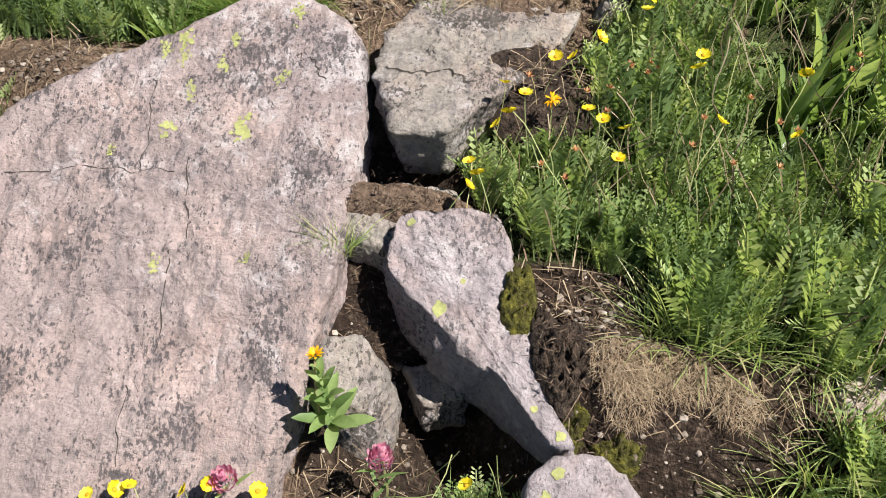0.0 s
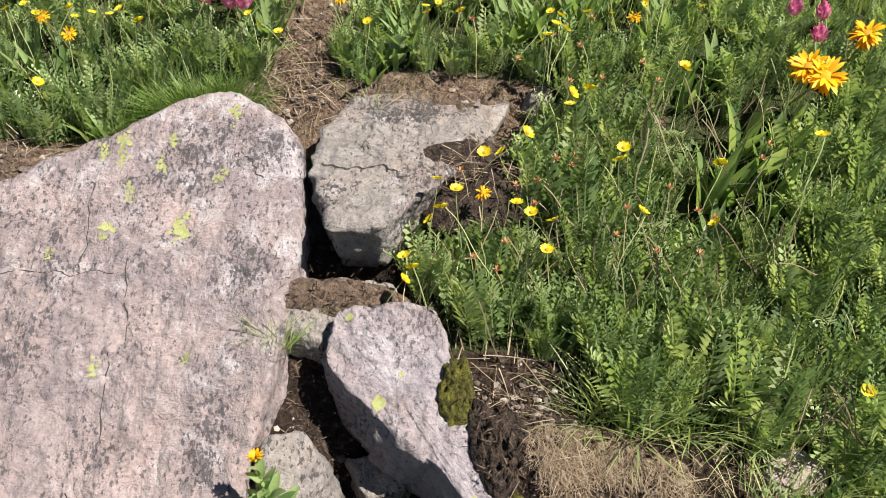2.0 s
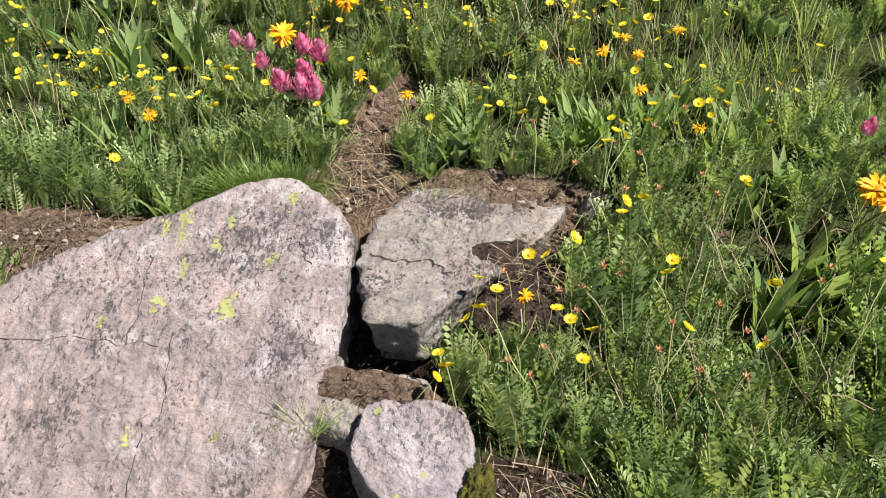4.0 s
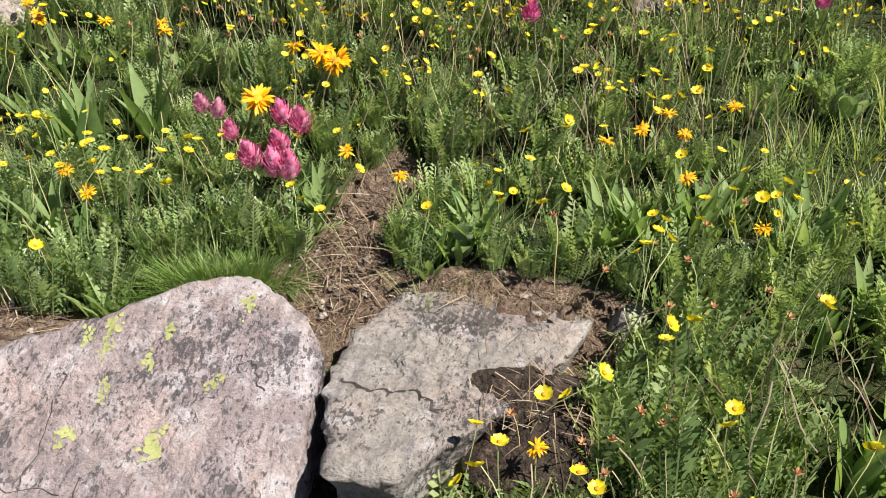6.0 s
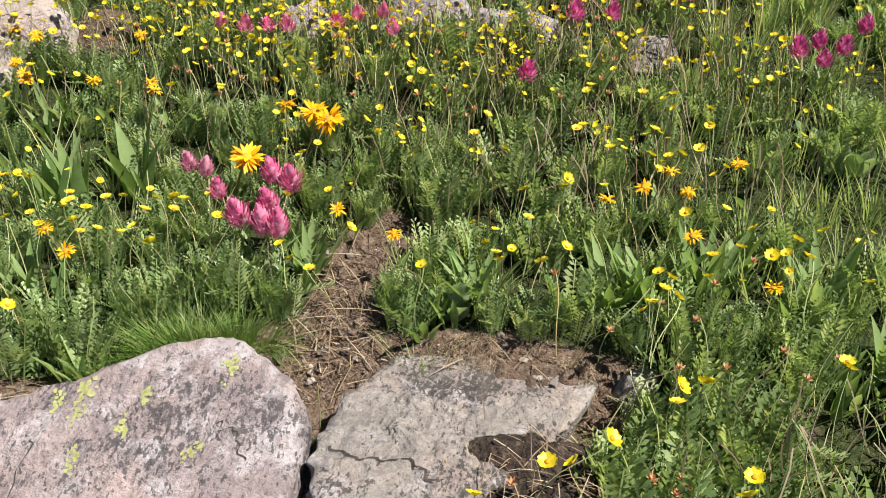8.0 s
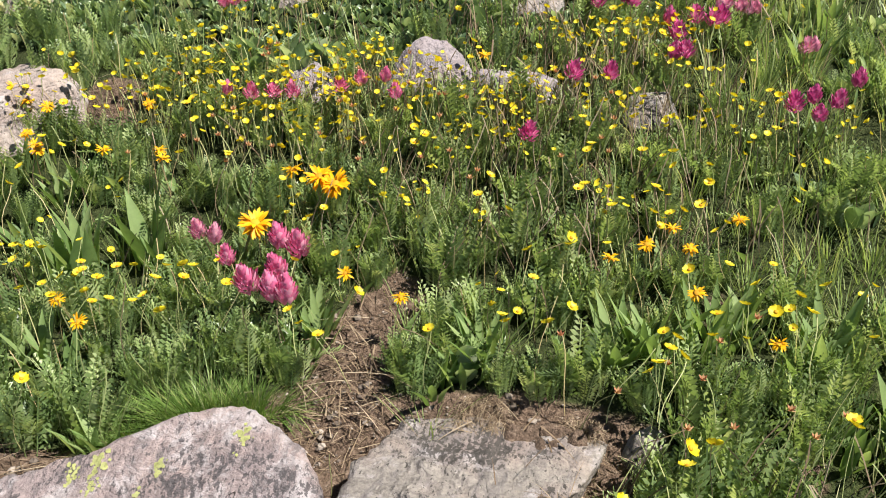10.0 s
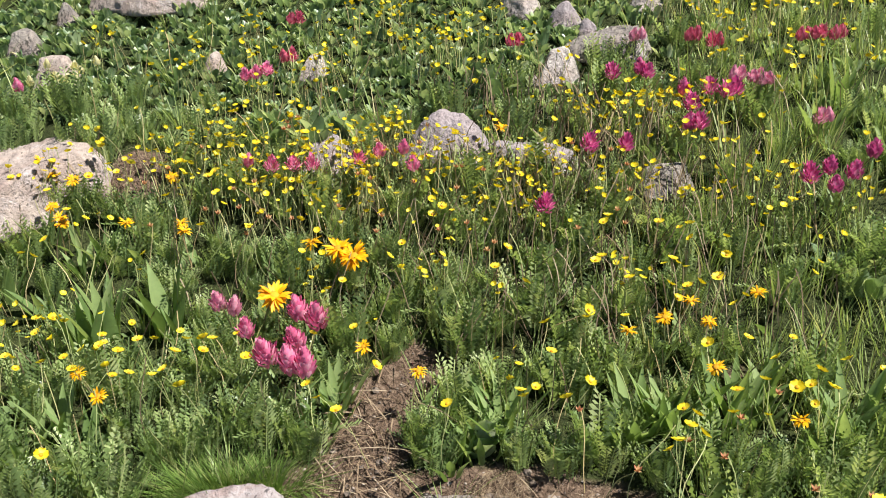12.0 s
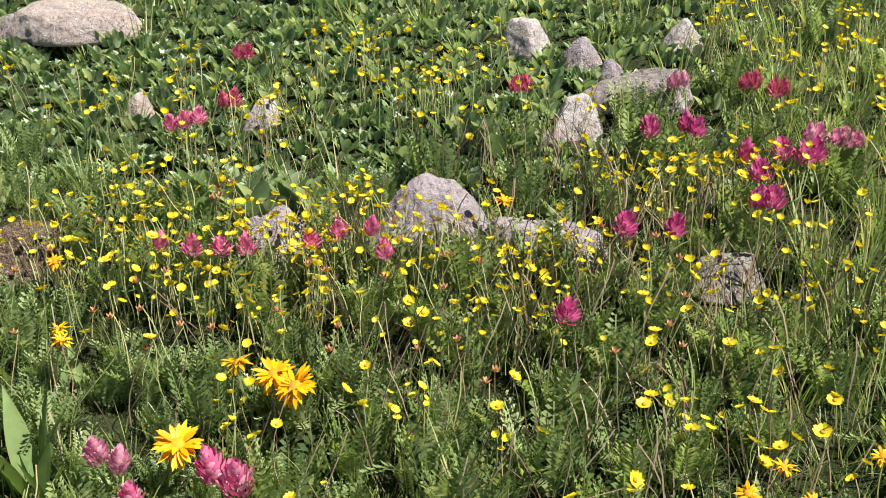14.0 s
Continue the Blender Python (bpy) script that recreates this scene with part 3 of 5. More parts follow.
def stand(x, y, s=1.0, sz=None, sink=0.0, lean=0.12):
    m = pose(x, y, ground_z(x, y) - sink, -9 - 14 * (1 - smooth_step(1.1, 1.5, y)), 0, 0) @ pose(0, 0, 0, degrees_r(lean), degrees_r(lean), rng.uniform(0, 360))
    return m @ Matrix.Diagonal((s, s, sz or s, 1))


def degrees_r(a):
    return math.degrees(rng.uniform(-a, a))


def grid_points(x0, x1, y0, y1, step, keep=1.0, edge=1.0):
    out = []
    y = y0
    while y < y1:
        x = x0
        while x < x1:
            px, py = x + rng.uniform(-0.5, 0.5) * step, y + rng.uniform(-0.5, 0.5) * step
            if rng.random() < keep and grows(px, py, edge):
                out.append((px, py))
            x += step
        y += step
    return out


def broad_zone(x, y):
    """How much of the growth is broad-leaved: the upper slope, more so away from the grassy side."""
    return smooth_step(1.84, 1.98, y) * (1 - smooth_step(0.0, 0.35, x)) + 0.3 * smooth_step(1.9, 2.1, y)


def grass_zone(x, y):
    return smooth_step(0.12, 0.38, x) * smooth_step(1.3, 1.5, y)


AVENS_NEAR = [(0.053, 0.975), (0.058, 0.932), (0.159, 0.938), (0.177, 0.925), (0.206, 0.914), (0.194, 0.874), (0.143, 1.019), (0.179, 1.050), (0.245, 1.098), (0.249, 1.119), (0.275, 1.126), (0.305, 1.004), (0.312, 1.024), (0.325, 0.926), (0.442, 0.997), (0.420, 0.909), (0.119, 1.017), (0.009, 0.886), (0.020, 0.870), (0.008, 0.855), (0.079, 0.959), (0.043, 0.916), (-0.412, 0.487), (-0.383, 0.493), (-0.366, 0.497), (-0.303, 0.494), (-0.277, 0.502), (-0.220, 0.496), (0.015, 0.509), (0.576, 0.695), (0.595, 1.044), (0.421, 1.161)]
AVENS_MID = [(-0.549, 1.360), (-0.515, 1.350), (-0.499, 1.376), (-0.431, 1.384), (-0.407, 1.388), (-0.397, 1.362), (-0.437, 1.322), (-0.436, 1.357), (-0.402, 1.294), (-0.333, 1.355), (-0.153, 1.353), (-0.185, 1.270), (-0.049, 1.293), (0.097, 1.317), (0.125, 1.348), (0.064, 1.456), (0.121, 1.476), (0.032, 1.512), (-0.013, 1.533), (0.074, 1.400), (0.177, 1.525), (0.278, 1.434), (0.330, 1.449), (0.298, 1.531), (0.233, 1.281), (0.247, 1.273), (0.238, 1.254), (0.252, 1.243), (0.224, 1.230), (0.213, 1.216), (0.371, 1.342), (0.389, 1.348), (0.405, 1.375), (0.414, 1.345), (0.421, 1.169), (-0.649, 1.413), (-0.527, 1.167)]
FADED = [(0.192, 0.990), (0.220, 1.027), (0.243, 1.014), (0.406, 0.942), (0.310, 0.946), (0.292, 0.909), (0.343, 0.886), (0.400, 0.883), (0.512, 1.025), (0.186, 0.953), (0.100, 0.880), (0.143, 0.900), (0.086, 1.007), (0.301, 1.167), (0.385, 1.162), (0.221, 1.025), (0.249, 1.031), (0.350, 1.340), (0.301, 1.294)]
DAISIES = [(0.117, 0.980), (-0.330, 1.473), (-0.251, 1.549), (-0.224, 1.538), (-0.296, 1.563), (-0.505, 1.270), (-0.554, 1.308), (-0.096, 1.353), (-0.179, 1.393), (0.224, 1.475), (0.259, 1.500), (0.282, 1.472), (0.350, 1.516), (0.284, 1.393), (0.175, 1.454), (0.372, 1.309), (-0.715, 1.580), (-0.505, 1.574), (-0.814, 1.702), (-0.839, 1.665), (-0.780, 1.675), (-0.735, 1.663), (-0.746, 1.608), (-0.723, 1.588), (-0.606, 1.584), (-0.515, 1.587), (-0.563, 1.675), (-0.030, 1.797), (0.618, 1.192), (0.639, 1.176), (0.729, 1.264)]
PAINT = [(-0.260, 0.508), (-0.083, 0.536), (-0.413, 1.461), (-0.385, 1.456), (-0.353, 1.412), (-0.291, 1.458), (-0.260, 1.446), (-0.277, 1.395), (-0.311, 1.365), (-0.249, 1.352), (-0.273, 1.355), (-0.954, 1.886), (-0.440, 1.708), (-0.397, 1.701), (-0.361, 1.702), (-0.330, 1.706), (-0.254, 1.718), (-0.224, 1.736), (-0.184, 1.744), (-0.163, 1.710), (-0.515, 1.925), (-0.496, 1.932), (-0.479, 1.941), (0.053, 1.639), (0.116, 1.762), (0.174, 1.764), (0.151, 1.944), (0.199, 1.959), (0.213, 1.946), (0.270, 1.902), (0.313, 1.904), (0.340, 1.896), (0.355, 1.905), (0.281, 1.861), (0.273, 1.813), (0.290, 1.813), (0.444, 1.710), (0.475, 1.727), (0.477, 1.691), (0.509, 1.718), (0.545, 1.762)]
PAINT_FAR = [(-0.489, 2.141), (-0.469, 2.013), (-0.036, 2.067), (0.293, 2.087), (0.331, 2.069), (0.489, 2.088), (0.514, 2.093), (0.548, 2.093), (0.484, 1.857), (0.360, 1.969), (0.392, 1.961), (0.405, 1.954), (0.192, 2.086)]
STRAP = [(-0.587, 1.444), (-0.613, 1.427), (-0.507, 1.478), (-0.216, 1.368), (-0.008, 1.31), (0.015, 1.34), (0.190, 1.355), (0.232, 1.371), (0.319, 1.414), (0.447, 1.357), (-0.503, 1.162), (-0.444, 1.169), (0.447, 1.230), (0.468, 0.994), (0.510, 1.068)]

LEAFY = STRAP + [(-0.8, 1.52), (-0.72, 1.5), (-0.62, 1.5), (-0.85, 1.6), (-0.78, 1.63), (0.25, 1.36), (0.3, 1.37), (0.55, 1.42), (0.5, 1.9), (0.55, 2.0), (0.42, 1.98), (0.6, 1.85), (-0.27, 1.33), (0.47, 1.06), (0.56, 1.1), (0.55, 1.03), (0.53, 1.14), (0.6, 1.14), (-0.59, 1.29), (-0.54, 1.27), (-0.62, 1.25), (-0.69, 1.57), (-0.66, 1.6), (0.47, 1.24), (0.51, 1.27), (0.36, 1.43)]


def low(p):
    return (1.0 - 0.3 * smooth_step(1.15, 1.35, p[1])) * (1.0 + 0.4 * noise.noise(Vector((p[0] * 9, p[1] * 9, 1))))


def clear_of_straps(p):
    return all((p[0] - x) ** 2 + (p[1] - y) ** 2 > (0.055 if x > 0.44 and y < 1.2 else 0.032) ** 2 for x, y in LEAFY) and not (-0.46 < p[0] < -0.22 and 1.1 < p[1] < 1.26)


# ---- feathery avens foliage ----
FERN = [fern_clump(100 + i, leaves=(32, 36, 34, 38)[i], size=(0.074, 0.088, 0.08, 0.096)[i]) for i in range(4)]
fern_meshes = [s.mesh("fronds", M_FERN) for s in FERN]
frond_meshes = []
for i in range(3):
    s = Soup()
    feather(s, (0.012, 0, 0), 0, 1.25 - 0.2 * i, 0.085, 0.7, random.Random(i), 13)
    frond_meshes.append(s.mesh("leaf", M_FERN))
spots = [p for p in grid_points(-1.15, 0.85, 0.36, 2.6, 0.055) if clear_of_straps(p) and rng.random() > 0.85 * broad_zone(*p) + 0.55 * grass_zone(*p) and noise.noise(Vector((p[0] * 13, p[1] * 13, 4))) > -0.33]
spots.sort(key=lambda p: p[1])
seen_near = [p for p in spots if -0.7 < p[0] < 0.65]
near = set(seen_near[:290])
for p in seen_near[:290]:
    k = rng.randrange(4)
    ob = tagged(new("avens_clump"), "mound of feathery dark green alpine avens leaves", "plant", "avens clumps")
    ob.matrix_world = stand(*p, rng.uniform(0.8, 1.15) * low(p), sink=0.004)
    tagged(part("fronds", fern_meshes[k], M_FERN, ob), kind="stuff")
    for j in range(4):
        part("leaf", frond_meshes[j % 3], M_FERN, ob).matrix_basis = pose(0, 0, 0.004, 0, rng.uniform(-12, 8), j * 90 + rng.uniform(-40, 40))
for x, y, s in ((-0.005, 0.49, 0.95), (0.03, 0.495, 0.9), (0.015, 0.475, 0.8), (-0.3, 0.33, 1.1), (-0.22, 0.33, 1.1), (-0.38, 0.32, 1.1)):
    ob = tagged(new("avens_clump"), "sprig of feathery green leaves in front of the rocks", "plant", "avens clumps")
    ob.matrix_world = stand(x, y, s, sink=0.004)
    tagged(part("fronds", fern_meshes[rng.randrange(4)], M_FERN, ob), kind="stuff")
joined("avens_foliage", FERN, [(rng.randrange(4), stand(*p, rng.uniform(0.8, 1.2) * low(p), sink=0.004)) for p in spots if p not in near], M_FERN, "dense feathery green foliage covering the slope", "foliage")

ring = []
for _ in range(4600):
    a, d = rng.uniform(0, math.tau), 0.6 + 9.0 * rng.random() ** 1.3
    ring.append((-0.15 + d * math.cos(a), 1.4 + d * math.sin(a)))
ring = [p for p in ring if not (-1.15 < p[0] < 0.85 and 0.36 < p[1] < 2.6) and (p[0] ** 2 + (p[1] - 0.3) ** 2 > 0.5)]
TUSSOCK = [grass_clump(280 + i, 14, 0.07, 0.10, 0.006, 1.0, 0.7) for i in range(3)]
joined("outer_meadow", TUSSOCK, [(rng.randrange(3), stand(*p, rng.uniform(0.7, 1.5))) for p in ring], M_GRASS, "green meadow grass surrounding the rocks", "grass")

# ---- grass ----
GRASS = [grass_clump(200 + i, 26, 0.02, 0.095, 0.0022) for i in range(4)]
TALL = [grass_clump(220 + i, 16, 0.02, 0.12, 0.003, 0.35, 1.0) for i in range(3)]
pts = [p for p in grid_points(-1.15, 0.85, 0.36, 2.6, 0.06) if rng.random() < 0.2 + 0.8 * grass_zone(*p)]
lush = [p for p in grid_points(-0.2, 0.85, 1.28, 2.4, 0.04) if rng.random() < max(0.85 * grass_zone(*p), 0.8 * smooth_step(1.42, 1.55, p[1]) * (1 - smooth_step(1.8, 1.95, p[1])))]
joined("meadow_grass", GRASS + TALL, [(rng.randrange(7), stand(*p, rng.uniform(0.6, 1.05))) for p in pts] + [(4 + rng.randrange(3), stand(*p, rng.uniform(0.36, 0.68))) for p in lush], M_GRASS, "thin green grass blades among the flowers", "grass")
grass_meshes = [s.mesh("grass_tuft", M_GRASS) for s in (grass_clump(240, 90, 0.035, 0.12, 0.0028, 0.9, 0.7), grass_clump(241, 40, 0.02, 0.09, 0.002, 0.9, 0.9))]
for x, y, k, s in ((0.30, 0.70, 0, 1.0), (0.37, 0.71, 0, 0.9), (0.24, 0.71, 0, 0.7), (0.42, 0.56, 0, 1.0), (0.47, 0.6, 0, 0.9), (-0.15, 0.80, 1, 0.8), (-0.175, 0.815, 1, 0.7), (-0.165, 0.805, 1, 0.6), (-0.045, 1.235, 1, 0.9), (0.075, 1.0, 0, 0.6), (0.11, 1.03, 1, 0.9), (0.05, 0.47, 1, 1.2), (0.03, 0.985, 1, 0.8), (0.5, 0.68, 0, 0.9), (0.27, 0.72, 0, 0.85), (0.33, 0.735, 0, 1.0), (0.40, 0.72, 0, 1.0), (0.45, 0.70, 0, 0.9), (0.44, 0.53, 0, 1.0), (0.39, 0.50, 0, 0.9), (0.36, 0.52, 0, 0.8), (0.33, 0.47, 0, 0.8), (0.50, 0.54, 0, 1.0), (0.53, 0.62, 0, 0.9), (0.0, 0.47, 1, 1.1)):
    ob = part("grass_tuft", grass_meshes[k], M_GRASS)
    m = stand(x, y, s)
    if x < -0.14:
        m.translation.z = -0.045 + 0.364 * (y - 0.80)
    ob.matrix_world = m
    tagged(ob, "loose tuft of bright green grass rooted in soil", "grass", "grass tufts")
dense = [grass_clump(260 + i, 640, 0.05, 0.056, 0.0014, 1.15, 1.15).mesh("fine_grass_tuft", M_FINE) for i in range(2)]
for x, y, s in ((-0.34, 1.235, 1.3), (-0.27, 1.245, 1.1), (-0.41, 1.215, 1.1), (-0.31, 1.22, 1.1), (0.205, 1.15, 0.9), (0.225, 1.10, 0.8)):
    ob = part("fine_grass_tuft", dense[rng.randrange(2)], M_FINE)
    ob.matrix_world = stand(x, y, s)
    tagged(ob, "dense cushion of fine dark green grass", "grass", "fine grass cushions")

# ---- broad-leaved plants of the upper slope ----
BROAD = [leaf_clump(300 + i, 15, 0.042, 0.0225, "oval", 0.6, 0.4, 0.028, 0.45) for i in range(4)]
broad_meshes = [s.mesh("broad_leaf_plant", M_BROAD) for s in BROAD]
pts = [p for p in grid_points(-1.2, 0.8, 1.8, 2.6, 0.029) if rng.random() < broad_zone(*p)]
for i, p in enumerate(pts):
    if i < 250:
        ob = part("broad_leaf_plant", broad_meshes[rng.randrange(4)], M_BROAD)
        ob.matrix_world = stand(*p, rng.uniform(0.36, 0.68))
        tagged(ob, "low plant with broad pale green leaves", "plant", "broad-leaved plants")
if len(pts) > 250:
    joined("broad_leaves", BROAD, [(rng.randrange(4), stand(*p, rng.uniform(0.36, 0.68))) for p in pts[250:]], M_BROAD, "broad pale green leaves covering the upper slope", "foliage")
for x, y, s, n in ((-0.37, 1.86, 1.5, 3), (-0.43, 1.88, 1.5, 3), (-0.48, 1.87, 1.3, 2), (-0.30, 1.88, 1.3, 2), (-0.06, 2.02, 1.4, 2), (-0.10, 2.03, 1.4, 2), (0.5, 1.62, 1.0, 2), (0.55, 1.6, 1.0, 1), (-0.014, 1.33, 1.1, 2)):
    for k in range(n):
        ob = part("broad_leaf_plant", broad_meshes[rng.randrange(4)], M_BROAD)
        ob.matrix_world = stand(x + rng.uniform(-0.02, 0.02), y + rng.uniform(-0.02, 0.02), s)
        tagged(ob, "tall plant with large broad green leaves", "plant", "broad-leaved plants")

# ---- strap-leaved clumps, leaf by leaf ----
strap_meshes = []
for i in range(4):
    s = Soup()
    ribbon(s, (0, 0, -0.006), 0, 1.32, 0.10 - 0.008 * i, 0.0165, 0.05 + 0.14 * i, 7, "strap", 0.4)
    strap_meshes.append(s.mesh("leaf", M_STRAP))


def leafy_clump(x, y, n, s, label="clump of smooth upright strap-shaped green leaves", spread=0.5):
    root = tagged(new("strap_leaf_clump"), label, "plant", "strap-leaved clumps")
    root.location = (x, y, ground_z(x, y))
    for k in range(n):
        leaf = part("leaf", strap_meshes[rng.randrange(4)], M_STRAP, root)
        a = k * 137.5 + rng.uniform(-25, 25)
        d = 0.012 * math.sqrt(k)
        leaf.matrix_basis = pose(d * math.cos(radians(a)) * 0.6, d * math.sin(radians(a)) * 0.6, 0, 0, rng.uniform(-12, 35) * spread, a) @ Matrix.Diagonal((s * rng.uniform(0.75, 1.15),) * 3 + (1,))
    return root


lance_meshes = []
for i in range(3):
    s = Soup()
    ribbon(s, (0, 0, -0.006), 0, 1.4, 0.135 - 0.012 * i, 0.027, 0.1 + 0.15 * i, 8, "strap", 0.35)
    lance_meshes.append(s.mesh("leaf", M_STRAP))

for x, y in STRAP:
    if grows(x, y, 0.6):
        wide = x < -0.45 and 1.38 < y < 1.5
        root = leafy_clump(x, y, 8 if wide else 10, 0.9 if wide else 1.0 if x > 0.15 else 0.82)
        if wide:
            for leaf in root.children:
                leaf.data = lance_meshes[rng.randrange(3)]
        leafy_clump(x + rng.uniform(-0.04, 0.04), y + rng.uniform(-0.03, 0.03), 9, 0.72)
for x, y in LEAFY[len(STRAP):]:
    tall = x > 0.44 and y < 1.2
    root = leafy_clump(x, y, 6 if tall else 9, rng.uniform(0.8, 1.1) if tall else rng.uniform(0.7, 0.95), "tall plant with broad lance-shaped green leaves" if tall else "clump of smooth upright strap-shaped green leaves")
    if tall:
        for leaf in root.children:
            leaf.data = lance_meshes[rng.randrange(3)]


# ---- flowers ----
def head_z(x, y):
    return slope(y) + float(np.interp(y, (0.95, 1.2, 1.45, 1.6, 1.8), (0.03, 0.0, -0.05, -0.02, 0.0)))


def stalk(height, width, bend, seed):
    r, s = random.Random(seed), Soup()
    n = 6
    t = np.linspace(0, 1, n + 1)
    x, y = bend * (t**2 - 1) * height, 0.15 * bend * np.sin(t * 5) * height
    for a in range(3):
        c, d = math.cos(a * math.tau / 3), math.sin(a * math.tau / 3)
        c2, d2 = math.cos((a + 1) * math.tau / 3), math.sin((a + 1) * math.tau / 3)
        v = [(x[i] + c * width, y[i] + d * width, (t[i] - 1) * height) for i in range(n + 1)] + [(x[i] + c2 * width, y[i] + d2 * width, (t[i] - 1) * height) for i in range(n + 1)]
        s.add(v, [(i, i + n + 1, i + n + 2, i + 1) for i in range(n)])
    return s


def petal_soup(length, width, cup, notch=0.1):
    """One rounded petal, growing out along +x and curving up."""
    s = Soup()
    rows = [(0.0, 0.12), (0.35, 0.62), (0.7, 1.0), (0.92, 0.8)]
    v = []
    for t, w in rows:
        z = cup * length * t**1.5
        v += [(t * length, -w * width / 2, z + 0.05 * width * w), (t * length, 0, z), (t * length, w * width / 2, z + 0.05 * width * w)]
    v.append(((1 - notch) * length, 0, cup * length * 0.9))
    f = [(3 * i + j, 3 * i + j + 1, 3 * i + j + 4, 3 * i + j + 3) for i in range(3) for j in range(2)] + [(9, 10, 12), (10, 11, 12)]
    s.add(v, f)
    return s


def dome(r, h, seg=8):
    s = Soup()
    v = [(0, 0, h)] + [(r * q * math.cos(k * math.tau / seg), r * q * math.sin(k * math.tau / seg), h * z) for q, z in ((0.6, 0.85), (1.0, 0.3), (0.8, -0.3)) for k in range(seg)]
    f = [(0, 1 + k, 1 + (k + 1) % seg) for k in range(seg)]
    for j in range(2):
        f += [(1 + j * seg + k, 1 + (j + 1) * seg + k, 1 + (j + 1) * seg + (k + 1) % seg, 1 + j * seg + (k + 1) % seg) for k in range(seg)]
    s.add(v, f)
    return s


STALK = [stalk(0.10, 0.0007, b, i) for i, b in enumerate((0.1, 0.25, 0.4))]
stalk_meshes = [s.mesh("stem", M_STEM) for s in STALK]
petal_mesh = petal_soup(0.0105, 0.0105, 0.45).mesh("petal", M_YELLOW)
heart_mesh = dome(0.0032, 0.0022).mesh("flower_centre", M_GOLD)


def avens(k):
    """A five-petalled yellow flower on a thin stem; its head is at the origin."""
    stem = tagged(part("avens_flower", stalk_meshes[k], M_STEM), "bright yellow five-petalled avens flower on a thin stem", "flower", "yellow avens flowers")
    tip = pose(0, 0, 0, (12, -18, 25)[k], (20, -14, 8)[k], 0)
    for i in range(5):
        part("petal", petal_mesh, M_YELLOW, stem).matrix_basis = tip @ pose(0, 0, 0, 0, 0, i * 72 + k * 20)
    part("flower_centre", heart_mesh, M_GOLD, stem, "golden flower centre").matrix_basis = tip @ pose(0, 0, 0.001)
    return stem


def plant_flower(proto, x, y, z, size):
    high = max(z - ground_z(x, y), 0.03)
    m = pose(x, y, ground_z(x, y) + high, -10 - 12 * (1 - smooth_step(1.1, 1.5, y)), 0, 0) @ pose(0, 0, 0, degrees_r(0.45), degrees_r(0.45), rng.uniform(0, 360))
    return copy_thing(proto, m @ Matrix.Diagonal((size, size, size, 1)))


kinds = [avens(k) for k in range(3)]
patches = ((-0.62, -0.2, 1.28, 1.45, 18), (-0.85, -0.35, 1.5, 1.8, 40), (-0.5, 0.1, 1.62, 1.80, 62), (-0.3, 0.35, 1.45, 1.66, 20), (0.1, 0.45, 1.5, 1.72, 22), (0.12, 0.32, 1.82, 1.92, 26), (0.3, 0.6, 1.2, 1.55, 14), (0.0, 0.4, 1.25, 1.4, 8), (-0.8, -0.5, 1.3, 1.5, 14))
heads = [(x, y) for x, y in AVENS_NEAR + AVENS_MID]
for x0, x1, y0, y1, n in patches:
    for _ in range(n):
        x, y = rng.uniform(x0, x1), rng.uniform(y0, y1)
        if grows(x, y, 0.8):
            heads.append((x, y))
heads = heads[:300]
for i, (x, y) in enumerate(heads):
    near_one = i < len(AVENS_NEAR) + len(AVENS_MID)
    z = head_z(x, y) + (0.004 if near_one else rng.uniform(-0.01, 0.03)) + (0.027 if x > 0.03 and y < 1.3 else 0.015 if x > 0.2 and y < 1.4 else 0)
    s = (rng.uniform(0.85, 1.1) if i < len(AVENS_NEAR) else rng.uniform(0.7, 0.92)) if near_one else rng.uniform(0.5, 0.8)
    plant_flower(kinds[rng.randrange(3)], x, y, z, s)
for k in kinds:
    for o in (*k.children_recursive, k):
        bpy.data.objects.remove(o)

# the countless small yellow flowers farther up, open or cupped
TINY = []
for cup in (0.3, 0.9):
    tiny = Soup()
    for i in range(5):
        p = petal_soup(0.0075, 0.0075, cup)
        a = i * math.tau / 5
        v = np.concatenate(p.v)
        tiny.add(np.stack([v[:, 0] * math.cos(a) - v[:, 1] * math.sin(a), v[:, 0] * math.sin(a) + v[:, 1] * math.cos(a), v[:, 2]], 1), p.f)
    TINY.append(tiny)
places, stems = [], [(rng.randrange(3), pose(rng.uniform(-0.03, 0.07), rng.uniform(0.47, 0.53), rng.uniform(-0.09, -0.04), degrees_r(0.3), degrees_r(0.3), rng.uniform(0, 360))) for _ in range(9)]
